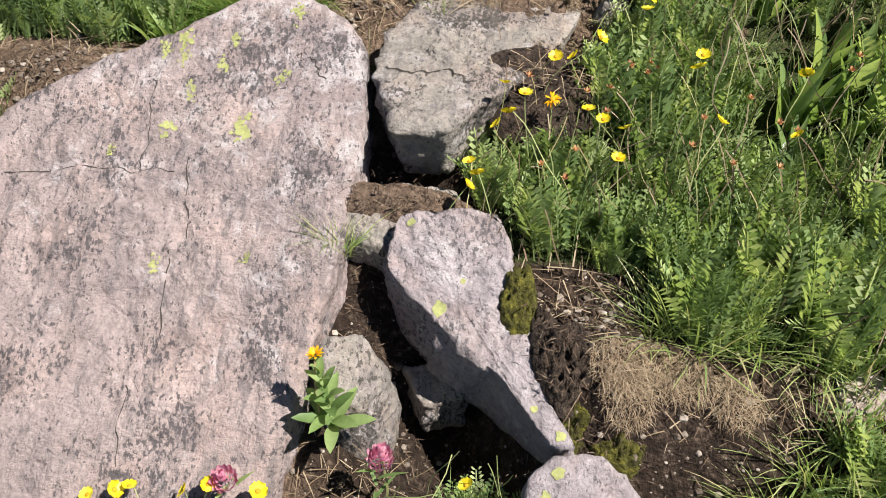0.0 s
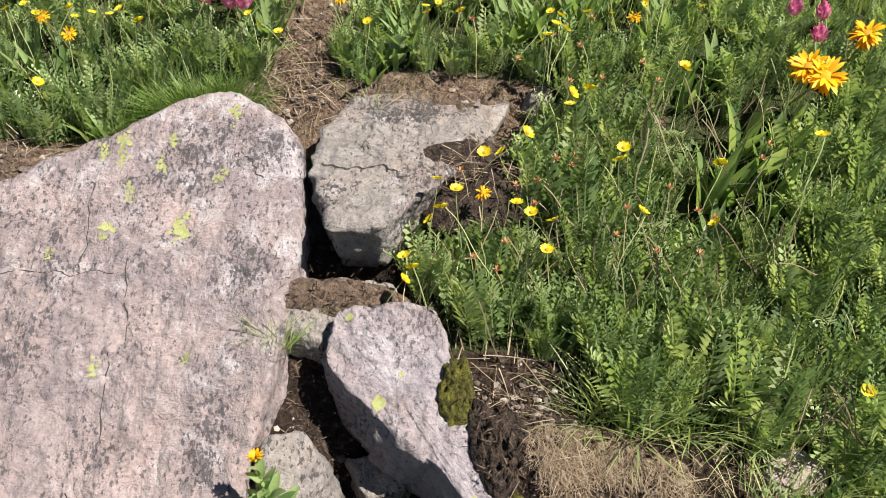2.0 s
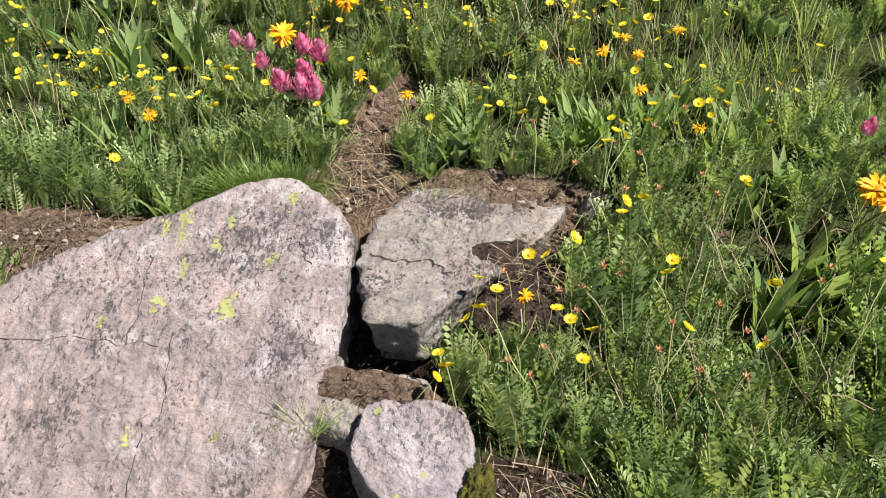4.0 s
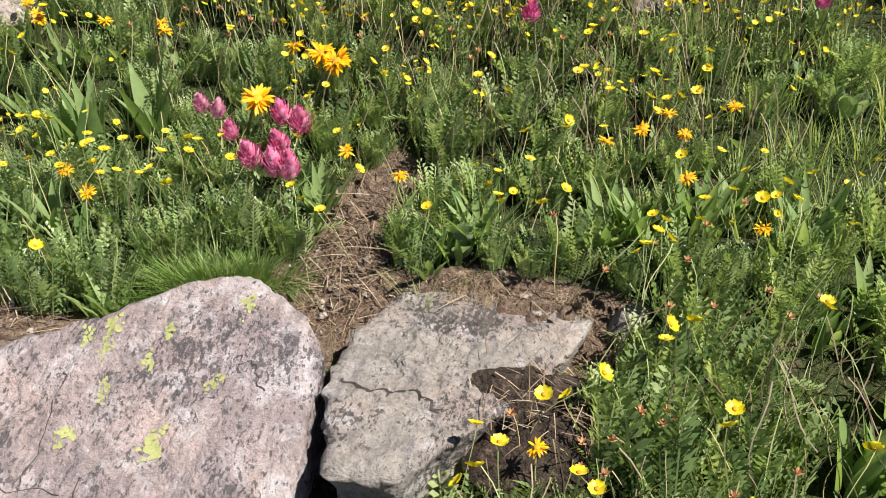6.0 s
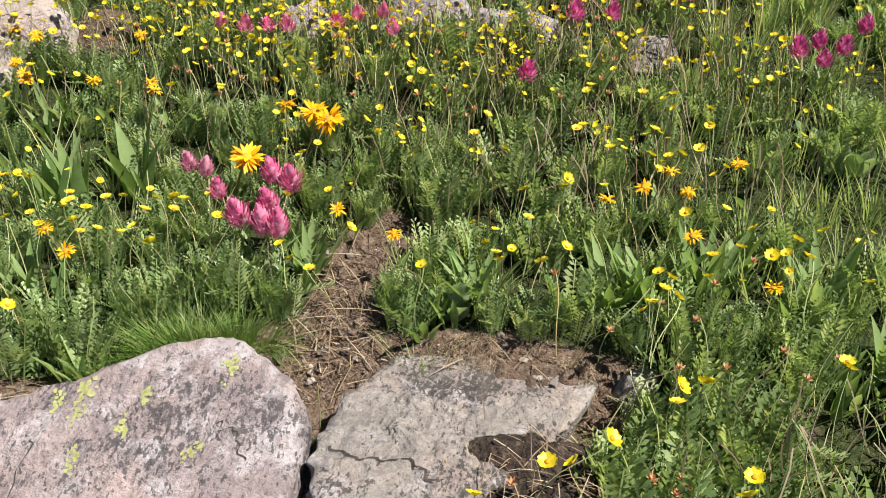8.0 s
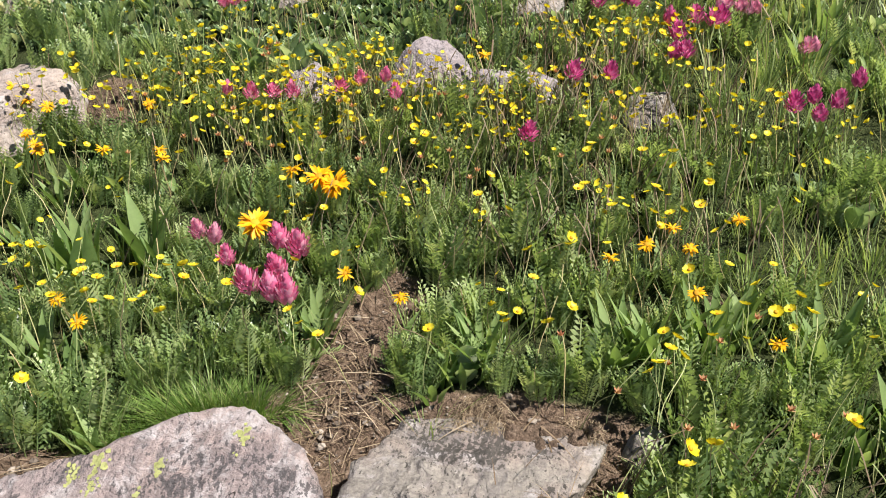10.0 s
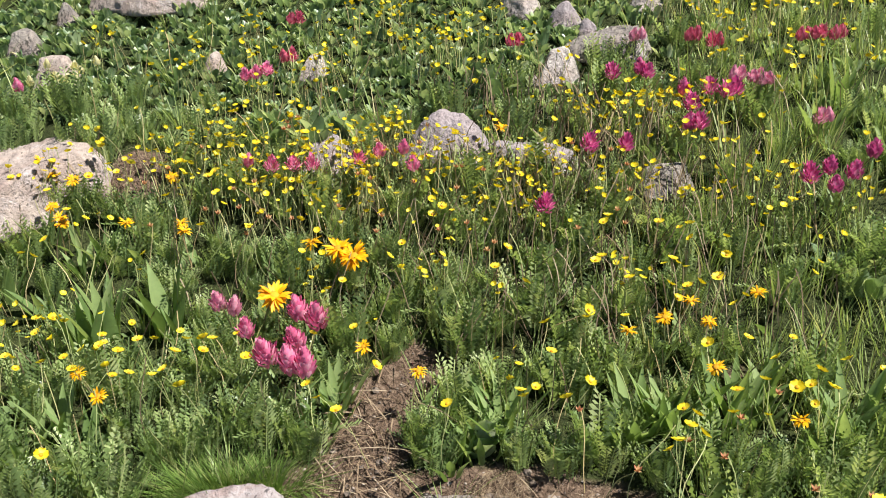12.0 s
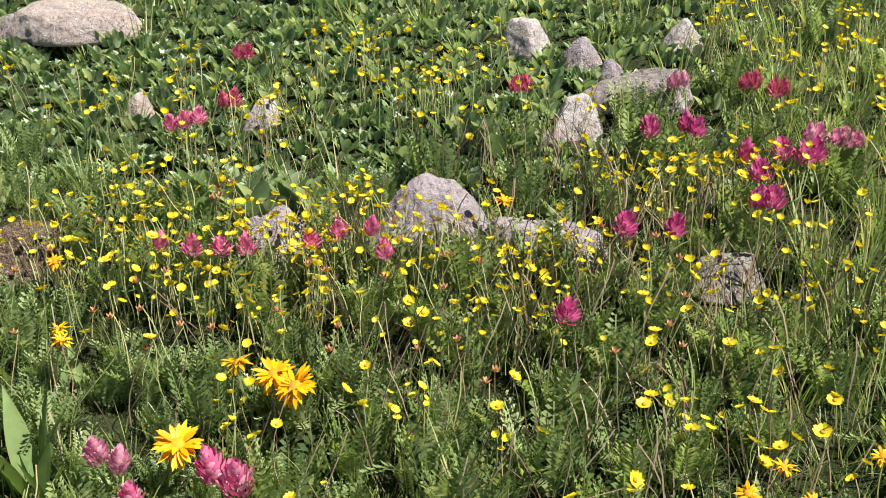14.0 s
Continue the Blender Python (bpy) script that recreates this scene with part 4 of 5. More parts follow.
for x0, x1, y0, y1, n in ((-0.65, 0.2, 1.66, 1.82, 280), (-0.3, 0.3, 1.5, 1.66, 60), (-0.85, 0.1, 1.58, 1.82, 190), (-1.0, -0.5, 1.3, 1.6, 40), (0.1, 0.45, 1.80, 1.95, 70), (-0.9, 0.0, 1.85, 2.1, 120), (-0.35, -0.05, 2.02, 2.2, 90), (0.2, 0.6, 1.95, 2.4, 170), (-0.3, 0.5, 1.3, 1.7, 25), (0.0, 0.6, 1.6, 1.85, 60), (-0.6, 0.3, 2.15, 2.5, 50)):
    bunches = [(rng.gauss((x0 + x1) / 2, (x1 - x0) / 3.4), rng.gauss((y0 + y1) / 2, (y1 - y0) / 3.4)) for _ in range(n // 4 + 1)]
    for _ in range(int(n * 1.1)):
        bx, by = rng.choice(bunches)
        x, y = rng.gauss(bx, 0.016), rng.gauss(by, 0.012)
        if y > 1.25 and grows(x, y, 0.7):
            z = max(head_z(x, y) + rng.uniform(-0.02, 0.03), ground_z(x, y) + 0.065)
            s = rng.uniform(0.42, 0.85)
            m = pose(x, y, z, -10, 0, 0) @ pose(0, 0, 0, degrees_r(0.75), degrees_r(0.75), rng.uniform(0, 360)) @ Matrix.Diagonal((s, s, s, 1))
            places.append((rng.randrange(2), m))
            stems.append((rng.randrange(3), pose(x, y, z, degrees_r(0.1), degrees_r(0.1), rng.uniform(0, 360)) @ Matrix.Diagonal((0.8, 0.8, 1.0, 1))))
joined("small_yellow_flowers", TINY, places, M_YELLOW, "countless small yellow flowers dotted over the meadow", "flower")
for _ in range(620):
    x, y = rng.uniform(-0.9, 0.6), rng.uniform(0.85, 1.9)
    if grows(x, y):
        stems.append((rng.randrange(3), pose(x, y, head_z(x, y) + rng.uniform(-0.03, 0.02), degrees_r(0.25), degrees_r(0.25), rng.uniform(0, 360))))
for _ in range(150):
    x, y = rng.uniform(0.03, 0.6), rng.uniform(0.8, 1.25)
    if grows(x, y):
        stems.append((rng.randrange(3), pose(x, y, head_z(x, y) + rng.uniform(-0.02, 0.025), -22 + degrees_r(0.25), degrees_r(0.25), rng.uniform(0, 360))))
joined("flower_stems", STALK, stems, M_STEM, "thin olive and brown flower stems standing in the foliage", "stems")

dry = []
for _ in range(170):
    x, y = rng.uniform(0.03, 0.55), rng.uniform(0.74, 1.2)
    if grows(x, y):
        dry.append((rng.randrange(3), pose(x, y, head_z(x, y) + rng.uniform(-0.03, 0.015), -20 + degrees_r(0.4), degrees_r(0.4), rng.uniform(0, 360)) @ Matrix.Diagonal((1.3, 1.3, 1, 1))))
for _ in range(120):
    x, y = rng.uniform(-0.9, 0.55), rng.uniform(1.3, 1.85)
    if grows(x, y):
        dry.append((rng.randrange(3), pose(x, y, head_z(x, y) + rng.uniform(-0.02, 0.015), -10 + degrees_r(0.4), degrees_r(0.4), rng.uniform(0, 360))))
for _ in range(560):
    x, y = rng.gauss(0.08, 0.2), rng.uniform(1.48, 1.98)
    if grows(x, y):
        dry.append((rng.randrange(3), pose(x, y, head_z(x, y) + rng.uniform(-0.02, 0.025), -8 + degrees_r(0.2), degrees_r(0.2), rng.uniform(0, 360)) @ Matrix.Diagonal((1.2, 1.2, 1, 1))))
for _ in range(16):
    x, y = rng.gauss(0.5, 0.03), rng.gauss(0.68, 0.03)
    dry.append((rng.randrange(3), pose(x, y, ground_z(x, y) + rng.uniform(0.12, 0.16), -25 + degrees_r(0.25), degrees_r(0.3), rng.uniform(0, 360)) @ Matrix.Diagonal((1.5, 1.5, 1.7, 1))))
joined("dry_stems", STALK, dry, M_STRAW, "bleached dry stems of last year's flowers", "stems")

# faded flowers
faded_mesh = Soup()
for i in range(8):
    a = i * math.tau / 8
    ribbon(faded_mesh, (0, 0, 0), a, 0.9 if i % 2 else 0.4, 0.008, 0.0035, -0.4, 2, "strap")
faded_mesh = faded_mesh.mesh("calyx", M_FADED)
more = [(rng.uniform(0.1, 0.55), rng.uniform(0.85, 1.3)) for _ in range(14)] + [(rng.uniform(-0.6, 0.2), rng.uniform(1.55, 1.8)) for _ in range(45)]
for x, y in FADED + more:
    ob = tagged(part("faded_flower", stalk_meshes[rng.randrange(3)], M_STEM), "faded russet avens flower head on a brown stem", "flower", "faded flowers")
    ob.matrix_world = pose(x, y, head_z(x, y) + 0.01, degrees_r(0.15), degrees_r(0.15), rng.uniform(0, 360))
    part("calyx", faded_mesh, M_FADED, ob, "russet star-shaped calyx")

# orange daisies
ray_meshes = []
for i in range(3):
    s = Soup()
    ribbon(s, (0.004, 0, 0), 0, (0.35, 0.1, -0.1)[i], 0.0165 - 0.0015 * i, 0.0037, (0.5, 0.3, 0.8)[i], 4, "oval", 0.2)
    ray_meshes.append(s.mesh("ray_petal", M_ORANGE))
disc_mesh = dome(0.0065, 0.004, 10).mesh("flower_disc", M_GOLD)
thick_stem = stalk(0.11, 0.0013, 0.12, 9).mesh("stem", M_STEM)


def daisy(x, y, z, s, rays):
    stem = tagged(part("orange_daisy", thick_stem, M_STEM), "shaggy orange-yellow daisy with many narrow ray petals", "flower", "orange daisies")
    stem.matrix_world = pose(x, y, z, rng.uniform(-5, 30), degrees_r(0.3), 0) @ Matrix.Diagonal((s, s, s, 1))
    turn = pose(0, 0, 0, 0, 0, rng.uniform(0, 90))
    for i in range(rays):
        part("ray_petal", ray_meshes[rng.randrange(3)], M_ORANGE, stem).matrix_basis = turn @ pose(0, 0, 0.001 * (i % 2), 0, rng.uniform(-34, 26), i * 360 / rays + rng.uniform(-8, 8)) @ Matrix.Diagonal((rng.uniform(0.75, 1.0), 1, 1, 1))
    part("flower_disc", disc_mesh, M_GOLD, stem, "golden domed disc")
    leaf = part("leaf", strap_meshes[2], M_STRAP, stem)
    leaf.matrix_basis = pose(0, 0, -0.1, 0, 10, rng.uniform(0, 360))


for i, (x, y) in enumerate(DAISIES):
    big = {1: 1.45, 2: 1.3, 3: 1.45, 4: 1.0, 28: 1.8, 29: 1.9, 30: 1.6}.get(i, 0.75)
    daisy(x, y, max(head_z(x, y) + (0.005 if big > 1 else 0.0), ground_z(x, y) + 0.06), big, 52 if big > 1 else 24)


# paintbrush spikes
def spike_mesh(seed, n=46, tall=0.034, material=M_PINK, ragged=0.0):
    """A crowded egg-shaped head of blunt bracts; ragged: how far the lower ones stand off."""
    r, s = random.Random(seed), Soup()
    for k in range(n):
        t = k / (n - 1)
        a = k * 2.4
        rad = 0.0078 * math.sin(math.pi * (0.3 + 0.65 * t)) + 0.001
        reach = 0.0122 * (1 - 0.25 * t) * r.uniform(0.8, 1.2) * (1 + ragged * r.random())
        ribbon(s, (rad * math.cos(a), rad * math.sin(a), -tall * 0.6 + tall * 0.82 * t), a, 0.92 + 0.5 * t - 0.5 * ragged + r.uniform(-0.12, 0.12), reach, 0.0078 * (1 - 0.3 * ragged), -0.35, 4, "oval", 0.6)
    return s.mesh("flower_spike", material)


SPIKES = {m: [spike_mesh(i + 10, material=m, ragged=(0.0, 0.25, 0.6)[i]) for i in range(3)] for m in (M_PINK, M_MAGENTA, M_ROSE, M_RED, M_CREAM)}
NAMES = {M_PINK: "bright pink", M_MAGENTA: "deep magenta", M_ROSE: "pale rose", M_RED: "crimson", M_CREAM: "cream"}
side_leaf = Soup()
ribbon(side_leaf, (0, 0, 0), 0, 0.9, 0.035, 0.004, 0.4, 4, "strap", 0.3)
side_leaf = side_leaf.mesh("leaf", M_STRAP)


def paintbrush(x, y, z, s, material):
    stem = tagged(part("paintbrush_flower", thick_stem, M_STEM), NAMES[material] + " paintbrush flower spike on a leafy stem", "flower", "paintbrush flowers")
    stem.matrix_world = pose(x, y, z, degrees_r(0.2), degrees_r(0.2), rng.uniform(0, 360)) @ Matrix.Diagonal((s, s, s * rng.uniform(0.8, 0.98), 1))
    part("flower_spike", SPIKES[material][rng.randrange(2) if y < 1.6 else rng.randrange(3)], material, stem, NAMES[material] + " bracts")
    for i in range(5):
        part("leaf", side_leaf, M_STRAP, stem).matrix_basis = pose(0, 0, -0.03 - 0.013 * i, 0, 0, i * 137)


for i, (x, y) in enumerate(PAINT):
    paintbrush(x, y, max(head_z(x, y) + 0.008, ground_z(x, y) + 0.065), (0.95 if i in (2, 3, 4) else 1.3) if i < 11 else 0.82 if i < 23 else 0.95, M_ROSE if i < 4 else M_PINK if i < 23 else M_MAGENTA)
for i, (x, y) in enumerate(PAINT_FAR):
    for dx, dy in ((0, 0), (0.014, 0.008)):
        paintbrush(x + dx, y + dy, max(head_z(x, y) - 0.01, ground_z(x, y) + 0.045), 0.8, M_RED if i < 8 else M_ROSE)
for _ in range(12):
    x, y = rng.gauss(-0.92, 0.035), rng.gauss(1.99, 0.02)
    paintbrush(x, y, ground_z(x, y) + 0.05, 0.6, M_CREAM)
for x, y in ((0.62, 1.3), (0.66, 1.29), (0.64, 1.24)):
    paintbrush(x, y, head_z(x, y) + 0.03, 0.95, M_PINK)

# yellow-budded leafy plant rooted beside the small stone
budded = tagged(new("budded_plant"), "leafy green plant with a yellow bud beside a stone", "plant")
budded.location = (-0.145, 0.585, -0.125)
oval = Soup()
ribbon(oval, (0, 0, 0), 0, 1.2, 0.056, 0.0165, 0.6, 7, "oval", 0.35)
oval_mesh = oval.mesh("leaf", M_STRAP)
for k in range(21):
    up = 0.092 * (k / 20) ** 1.5
    part("leaf", oval_mesh, M_STRAP, budded).matrix_basis = pose(-0.10 * up, 0.22 * up, up, 0, 24 - 34 * k / 20 + rng.uniform(-8, 8), k * 137.5) @ Matrix.Diagonal((1.05 - 0.5 * k / 20,) * 3 + (1,))
bud_stem = part("stem", thick_stem, M_STEM, budded)
bud_stem.matrix_basis = pose(-0.012, 0.026, 0.118, -12, -5, 0)
for i in range(22):
    part("ray_petal", ray_meshes[i % 3], M_ORANGE if i % 3 == 0 else M_YELLOW, bud_stem).matrix_basis = pose(0, 0, 0, 0, -18 - 22 * (i % 3), i * 67) @ Matrix.Diagonal((0.6, 0.75, 0.6, 1))
for i in range(9):
    part("sepal", oval_mesh, M_STRAP, bud_stem).matrix_basis = pose(0, 0, -0.008, 0, 5, i * 40) @ Matrix.Diagonal((0.24, 0.24, 0.24, 1))

# ---- lichen, cracks, moss, soil, litter ----
from mathutils.bvhtree import BVHTree


TREES = {}


def draped(rock, rings, lift):
    """Vertices dropped from above on a rock, in its own space."""
    if rock.name not in TREES:
        TREES[rock.name] = BVHTree.FromPolygons([v.co.copy() for v in rock.data.vertices], [tuple(p.vertices) for p in rock.data.polygons])
    tree = TREES[rock.name]
    out = []
    for x, y in rings:
        hit = tree.ray_cast(Vector((x - rock.location.x, y - rock.location.y, 1)), Vector((0, 0, -1)))
        out.append(hit[0] + hit[1] * lift if hit[0] else None)
    return out


def lichen(rock, x, y, r, seed):
    seg = 14
    ring = [(x, y)]
    for q in (0.5, 1.0):
        for k in range(seg):
            a = k * math.tau / seg
            w = r * q * (1 + 0.55 * noise.noise(Vector((math.cos(a) * 1.3, math.sin(a) * 1.3, seed * 7.1))))
            ring.append((x + w * math.cos(a), y + w * math.sin(a)))
    v = draped(rock, ring, 0.0012)
    if any(p is None for p in v):
        return
    s = Soup()
    s.add([tuple(p) for p in v], [(0, 1 + k, 1 + (k + 1) % seg) for k in range(seg)] + [(1 + k, 1 + seg + k, 1 + seg + (k + 1) % seg, 1 + (k + 1) % seg) for k in range(seg)])
    part("lichen_patch", s.mesh("lichen_patch", M_LICHEN), M_LICHEN, rock, "yellow-green map lichen patch")


def crack(rock, path, width, seed):
    pts = []
    for (ax, ay), (bx, by) in zip(path, path[1:]):
        for k in range(10):
            t = k / 10
            j = 0.009 * noise.noise(Vector((seed, len(pts) * 0.35, 0)))
            pts.append((ax + (bx - ax) * t + j, ay + (by - ay) * t + j))
    s = Soup()
    a = draped(rock, [(x - width / 2 * (0.3 + random.Random(i).random()), y - width / 2) for i, (x, y) in enumerate(pts)], 0.0007)
    b = draped(rock, [(x + width / 2 * (0.3 + random.Random(i + 9).random()), y + width / 2) for i, (x, y) in enumerate(pts)], 0.0007)
    ok = [i for i in range(len(pts)) if a[i] and b[i]]
    if len(ok) < 3:
        return
    n = len(ok)
    s.add([tuple(a[i]) for i in ok] + [tuple(b[i]) for i in ok], [(i, i + n, i + n + 1, i + 1) for i in range(n - 1)])
    part("crack", s.mesh("crack", M_CRACK), M_CRACK, rock, "thin dark strip painted as a crack")


# the shade inside a crack, put into colour on strips without any recess
M_CRACK = plain("painted crack shade", (0.015, 0.012, 0.011), (0.06, 0.05, 0.045), 80)
for i, (x, y, r) in enumerate(((-0.236, 1.125, 0.01), (-0.393, 1.083, 0.014), (-0.394, 1.058, 0.008), (-0.322, 1.085, 0.01), (-0.336, 1.045, 0.009), (-0.402, 0.953, 0.012), (-0.301, 0.956, 0.016), (-0.47, 0.916, 0.007), (-0.391, 0.769, 0.008), (-0.273, 0.783, 0.006), (-0.376, 1.009, 0.008), (-0.25, 1.03, 0.009), (-0.42, 1.07, 0.008))):
    for k in range(24):
        lichen(boulder, x + rng.gauss(0, 0.42 * r), y + rng.gauss(0, 0.7 * r), r * rng.uniform(0.06, 0.32), i * 31 + k)
for i, (x, y, r) in enumerate(((-0.062, 0.817, 0.007), (-0.023, 0.711, 0.012), (0.005, 0.745, 0.004), (0.092, 0.6, 0.007), (0.122, 0.57, 0.008))):
    lichen(rock_slab, x, y, r * 0.75, i + 40)
lichen(rock_front, 0.12, 0.53, 0.007, 60)
lichen(rock_front, 0.105, 0.505, 0.006, 61)
crack(boulder, [(-0.366, 0.913), (-0.355, 0.795)], 0.0016, 1)
crack(boulder, [(-0.375, 0.788), (-0.372, 0.65)], 0.0016, 2)
crack(boulder, [(-0.61, 0.886), (-0.46, 0.89), (-0.37, 0.898)], 0.0013, 3)
crack(rock_back, [(-0.11, 1.06), (-0.075, 1.045), (-0.03, 1.05), (0.02, 1.02)], 0.0034, 4)
crack(boulder, [(-0.235, 1.06), (-0.21, 1.05), (-0.19, 1.02)], 0.0016, 5)
crack(boulder, [(-0.43, 1.02), (-0.425, 0.95), (-0.43, 0.88)], 0.0014, 6)
crack(boulder, [(-0.40, 0.62), (-0.40, 0.52)], 0.0013, 7)

# moss cushions
def cushion(name, x, y, rx, ry, h, material, label, category, seed, z=None, turn=0.0, kind="", lumps=0.005):
    seg, rows = 56, 18
    s = Soup()
    v, f = [], []
    for j in range(rows + 1):
        q = j / rows
        for k in range(seg):
            a = k * math.tau / seg
            w = q * (1 + 0.35 * noise.noise(Vector((math.cos(a) * 1.5, math.sin(a) * 1.5, seed))))
            px, py = w * rx * math.cos(a), w * ry * math.sin(a)
            bx, by = px * math.cos(turn) - py * math.sin(turn), px * math.sin(turn) + py * math.cos(turn)
            base = ground_z(x + bx, y + by) if z is None else z + 0.364 * by
            v.append((bx, by, base + h * (1 - q**3) * (1 + 0.5 * noise.fractal(Vector((bx * 60, by * 60, seed)), 1, 2, 3)) + lumps * noise.fractal(Vector((bx * 130, by * 130, seed)), 0.6, 2, 3) - 0.012 * q**6))
    f = [(j * seg + k, (j + 1) * seg + k, (j + 1) * seg + (k + 1) % seg, j * seg + (k + 1) % seg) for j in range(rows) for k in range(seg)]
    s.add(v, f)
    ob = part(name, s.mesh(name, material), material)
    ob.location = (x, y, 0)
    return tagged(ob, label, category, kind=kind)


cushion("moss_cushion", 0.074, 0.722, 0.025, 0.047, 0.007, M_MOSS, "olive green moss cushion beside the slab", "moss", 1, z=-0.04, lumps=0.008)
cushion("moss_cushion", 0.137, 0.585, 0.022, 0.03, 0.012, M_MOSS, "olive green moss cushion on the soil bank", "moss", 2, lumps=0.01)
cushion("moss_cushion", 0.19, 0.56, 0.04, 0.02, 0.01, M_MOSS, "olive green moss cushion on the soil bank", "moss", 3, lumps=0.01)
cushion("soil", -0.095, 0.866, 0.105, 0.026, 0.006, M_LIT_SOIL, "brown soil lying on the step rock", "soil", 5, z=-0.025, kind="structure")
cushion("soil", 0.126, 0.65, 0.04, 0.062, 0.012, M_SOIL, "brown soil lapping over the slab", "soil", 9, z=-0.066, turn=0.35, kind="structure", lumps=0.012)
cushion("soil", 0.105, 1.045, 0.08, 0.085, 0.018, M_SOIL, "dark soil mound lying over the cracked block", "soil", 7, z=0.024, kind="structure", lumps=0.004)
cushion("soil", 0.1, 1.225, 0.10, 0.04, 0.026, M_LIT_SOIL, "brown soil behind the granite block", "soil", 6, z=-0.004, kind="structure", lumps=0.003)

# dry straw, twigs and pebbles
straw = Soup()
for cx, cy, rx, ry, n in ((0.26, 0.63, 0.10, 0.05, 110), (0.14, 0.74, 0.09, 0.05, 35), (-0.17, 1.23, 0.07, 0.07, 170), (-0.17, 1.33, 0.05, 0.07, 60), (0.1, 1.2, 0.12, 0.05, 120), (-0.14, 0.55, 0.08, 0.06, 60), (0.45, 0.62, 0.12, 0.06, 140), (-0.68, 1.76, 0.08, 0.06, 60), (-0.45, 1.15, 0.15, 0.03, 60), (-0.62, 1.085, 0.16, 0.06, 60), (0.12, 1.04, 0.09, 0.06, 90)):
    for _ in range(n):
        x, y = rng.gauss(cx, rx / 1.8), rng.gauss(cy, ry / 1.8)
        ribbon(straw, (x, y, max(ground_z(x, y), 0.045 if cx == 0.12 else -9) + rng.uniform(0, 0.012)), rng.uniform(0, math.tau), rng.uniform(-0.1, 0.5), rng.uniform(0.015, 0.06), rng.uniform(0.0007, 0.0018), rng.uniform(0.2, 0.8), 3)
for cx, cy, rx, ry, n in ((-0.17, 1.25, 0.06, 0.08, 26), (-0.15, 1.36, 0.04, 0.06, 14), (0.10, 0.78, 0.05, 0.025, 16), (0.1, 1.22, 0.1, 0.03, 12), (0.46, 0.63, 0.08, 0.04, 14), (-0.45, 1.14, 0.12, 0.03, 8)):
    for _ in range(n):
        x, y = rng.gauss(cx, rx / 1.8), rng.gauss(cy, ry / 1.8)
        ribbon(straw, (x, y, ground_z(x, y) + rng.uniform(0.008, 0.025)), rng.uniform(0, math.tau), rng.uniform(-0.05, 0.3), rng.uniform(0.05, 0.12), rng.uniform(0.0012, 0.0022), rng.uniform(0.1, 0.5), 5)
me = straw.mesh("dry_straw", M_STRAW)
tagged(part("dry_straw", me, M_STRAW), "scattered dry straw and dead grass on bare soil", "dead grass", kind="stuff")
litter = Soup()
for cx, cy, rx, ry, n in ((0.14, 0.74, 0.10, 0.06, 330), (0.15, 0.67, 0.09, 0.06, 250), (0.16, 0.58, 0.1, 0.05, 260), (0.36, 0.62, 0.14, 0.06, 300), (0.10, 1.07, 0.08, 0.05, 300), (-0.16, 1.28, 0.08, 0.12, 260), (0.05, 1.24, 0.15, 0.05, 200), (-0.12, 0.55, 0.1, 0.08, 200), (-0.03, 0.64, 0.08, 0.08, 150), (-0.12, 0.71, 0.04, 0.09, 240), (-0.62, 1.085, 0.16, 0.06, 420), (-0.095, 0.864, 0.08, 0.024, 100), (0.122, 0.655, 0.03, 0.05, 110)):
    for _ in range(n):
        x, y = rng.gauss(cx, rx / 1.7), rng.gauss(cy, ry / 1.7)
        ribbon(litter, (x, y, {0.864: -0.018 + 0.364 * (y - 0.864), 0.655: -0.05 + 0.364 * (y - 0.655)}.get(cy, ground_z(x, y)) + rng.uniform(0, 0.006)), rng.uniform(0, math.tau), rng.uniform(-0.1, 0.6), rng.uniform(0.004, 0.02), rng.uniform(0.0008, 0.0022), rng.uniform(0.1, 0.9), 2)
tagged(part("leaf_litter", litter.mesh("leaf_litter", M_LITTER), M_LITTER), "dark brown dead leaves and twigs on bare soil", "litter", kind="stuff")
mats = Soup()
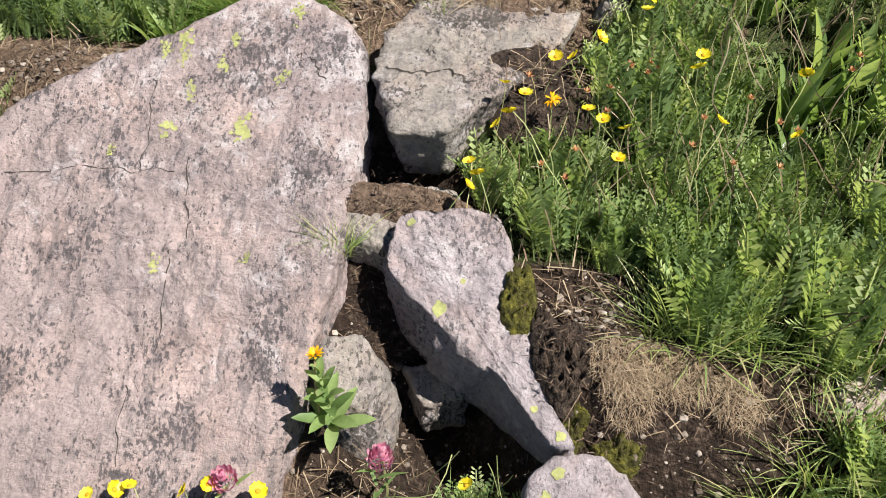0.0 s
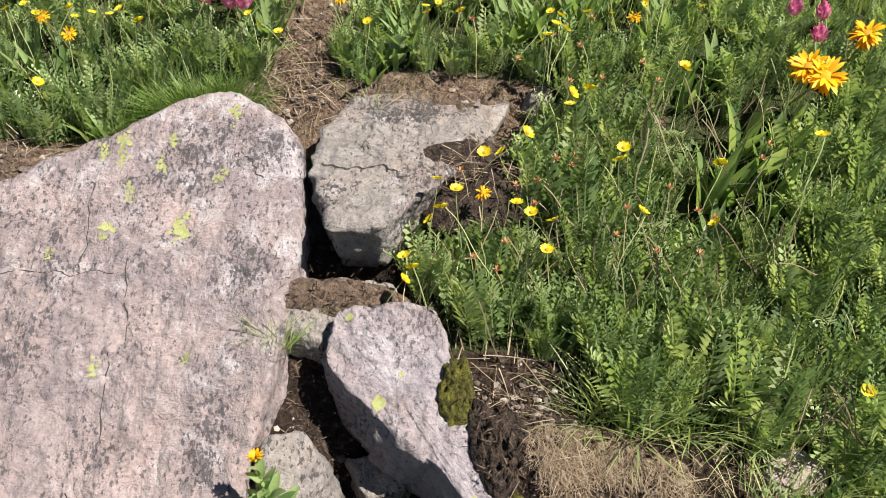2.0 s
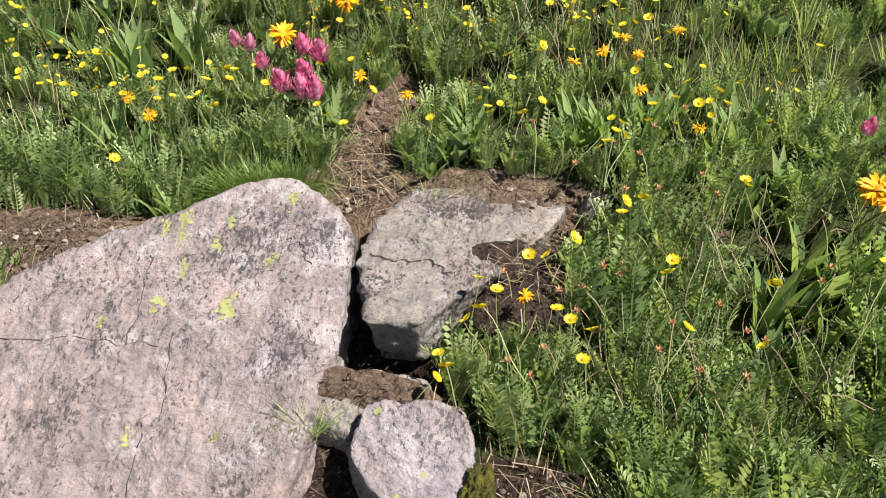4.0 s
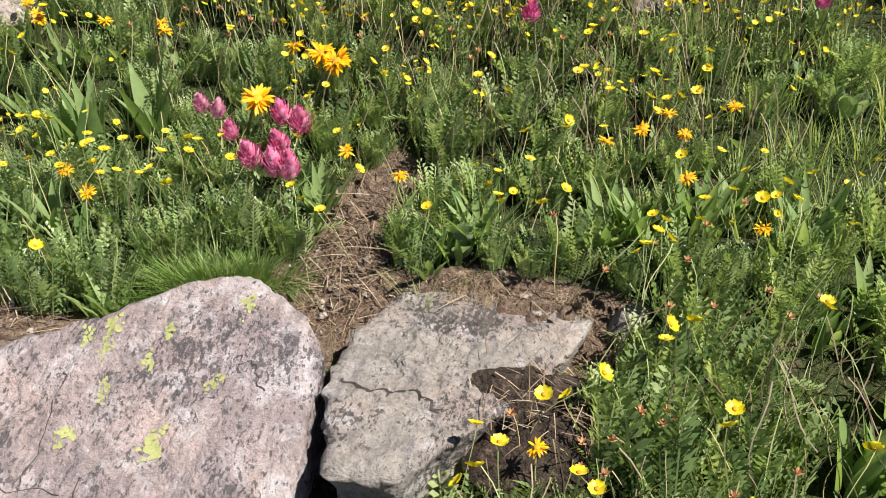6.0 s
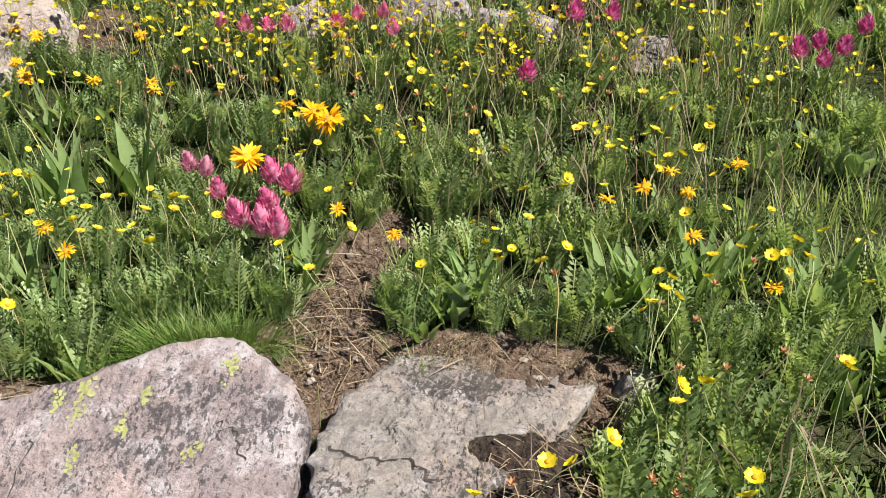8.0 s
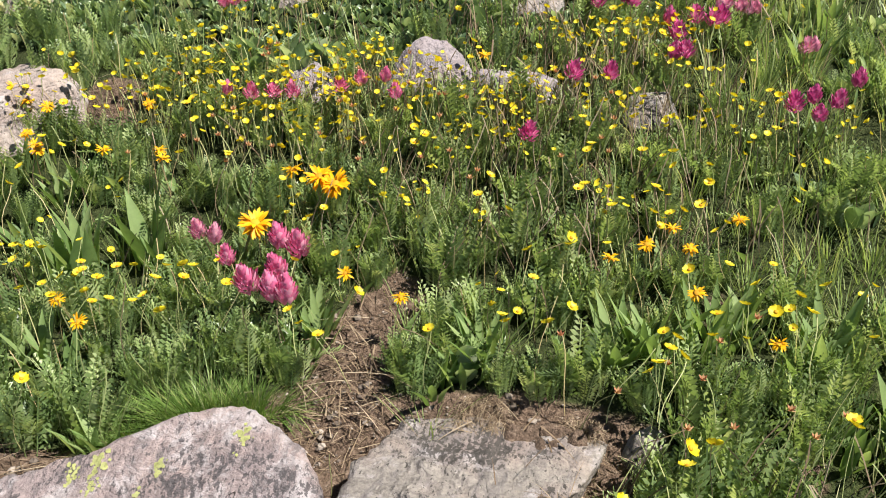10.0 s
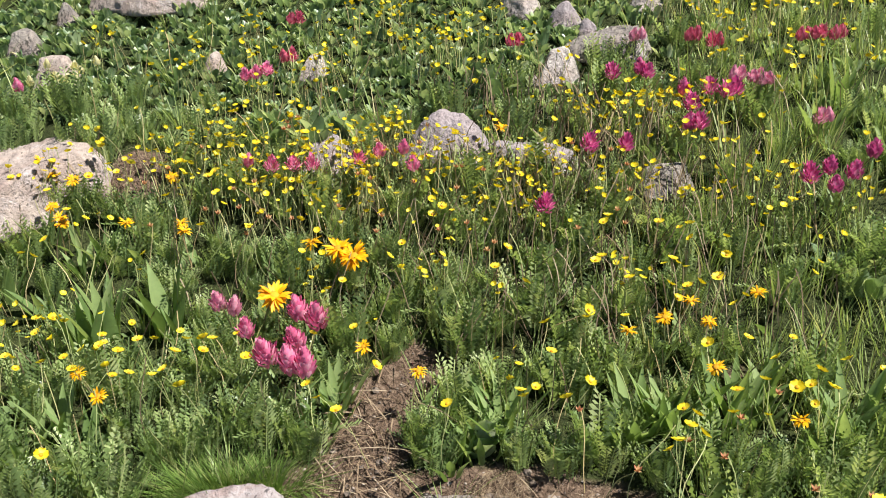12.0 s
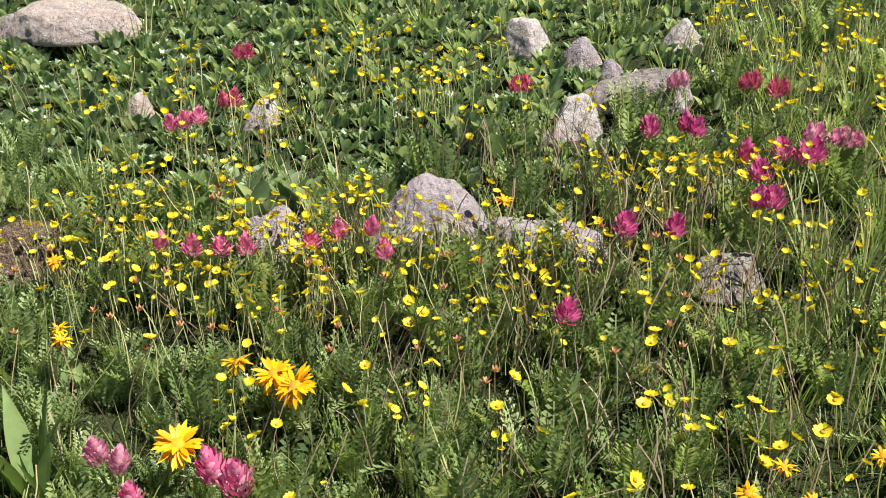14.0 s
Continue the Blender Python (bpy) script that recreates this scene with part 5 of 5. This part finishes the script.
for cx, cy in ((0.19, 0.645), (0.235, 0.648), (0.2, 0.612), (0.27, 0.64), (0.02, 1.255), (0.14, 1.235), (0.33, 0.62)):
    for _ in range(620):
        a = rng.uniform(0, math.tau)
        d = 0.034 * math.sqrt(rng.random())
        x, y = cx + d * math.cos(a), cy + d * math.sin(a)
        ribbon(mats, (x, y, ground_z(x, y) + 0.01), -1.6 + rng.gauss(0, 0.8), rng.uniform(0.0, 1.0), rng.uniform(0.008, 0.026), 0.0007, rng.uniform(1.0, 2.2), 4)
tagged(part("dead_grass_mats", mats.mesh("dead_grass_mats", M_STRAW), M_STRAW), "matted pale dead grass drooping over the soil bank", "dead grass", kind="stuff")
grit = Soup()
pb = bmesh.new()
bmesh.ops.create_icosphere(pb, subdivisions=1, radius=1)
pv, pf = np.array([v.co for v in pb.verts]), [tuple(v.index for v in f.verts) for f in pb.faces]
pb.free()
for cx, cy, rx, ry in BARE[:3] + BARE[4:]:
    for _ in range(int(1100 * rx * ry * 10)):
        x, y = rng.uniform(cx - rx, cx + rx), rng.uniform(cy - ry, cy + ry)
        r = rng.uniform(0.0008, 0.0024) * (2.8 if rng.random() < 0.09 else 1)
        jit = 1 + 0.3 * np.array([[rng.uniform(-1, 1) for _ in range(3)] for _ in pv])
        grit.add(pv * jit * (r, r, r * 0.7) + (x, y, ground_z(x, y) + r * 0.2), pf)
for cx, cy, rx, ry, n in ((0.15, 0.69, 0.07, 0.06, 60), (-0.17, 1.22, 0.06, 0.06, 40), (-0.62, 1.08, 0.14, 0.04, 40), (-0.45, 1.12, 0.1, 0.03, 24), (0.05, 1.23, 0.12, 0.03, 20), (-0.06, 0.66, 0.05, 0.07, 18)):
    for _ in range(n):
        x, y = rng.gauss(cx, rx / 1.7), rng.gauss(cy, ry / 1.7)
        r = rng.uniform(0.002, 0.0055)
        jit = 1 + 0.3 * np.array([[rng.uniform(-1, 1) for _ in range(3)] for _ in pv])
        grit.add(pv * jit * (r * rng.uniform(0.8, 1.4), r, r * 0.65) + (x, y, ground_z(x, y) + r * 0.35), pf)
tagged(part("pebbles", grit.mesh("pebbles", M_PEBBLE, False), M_PEBBLE), "pale grit and small pebbles on bare soil", "pebbles", kind="stuff")
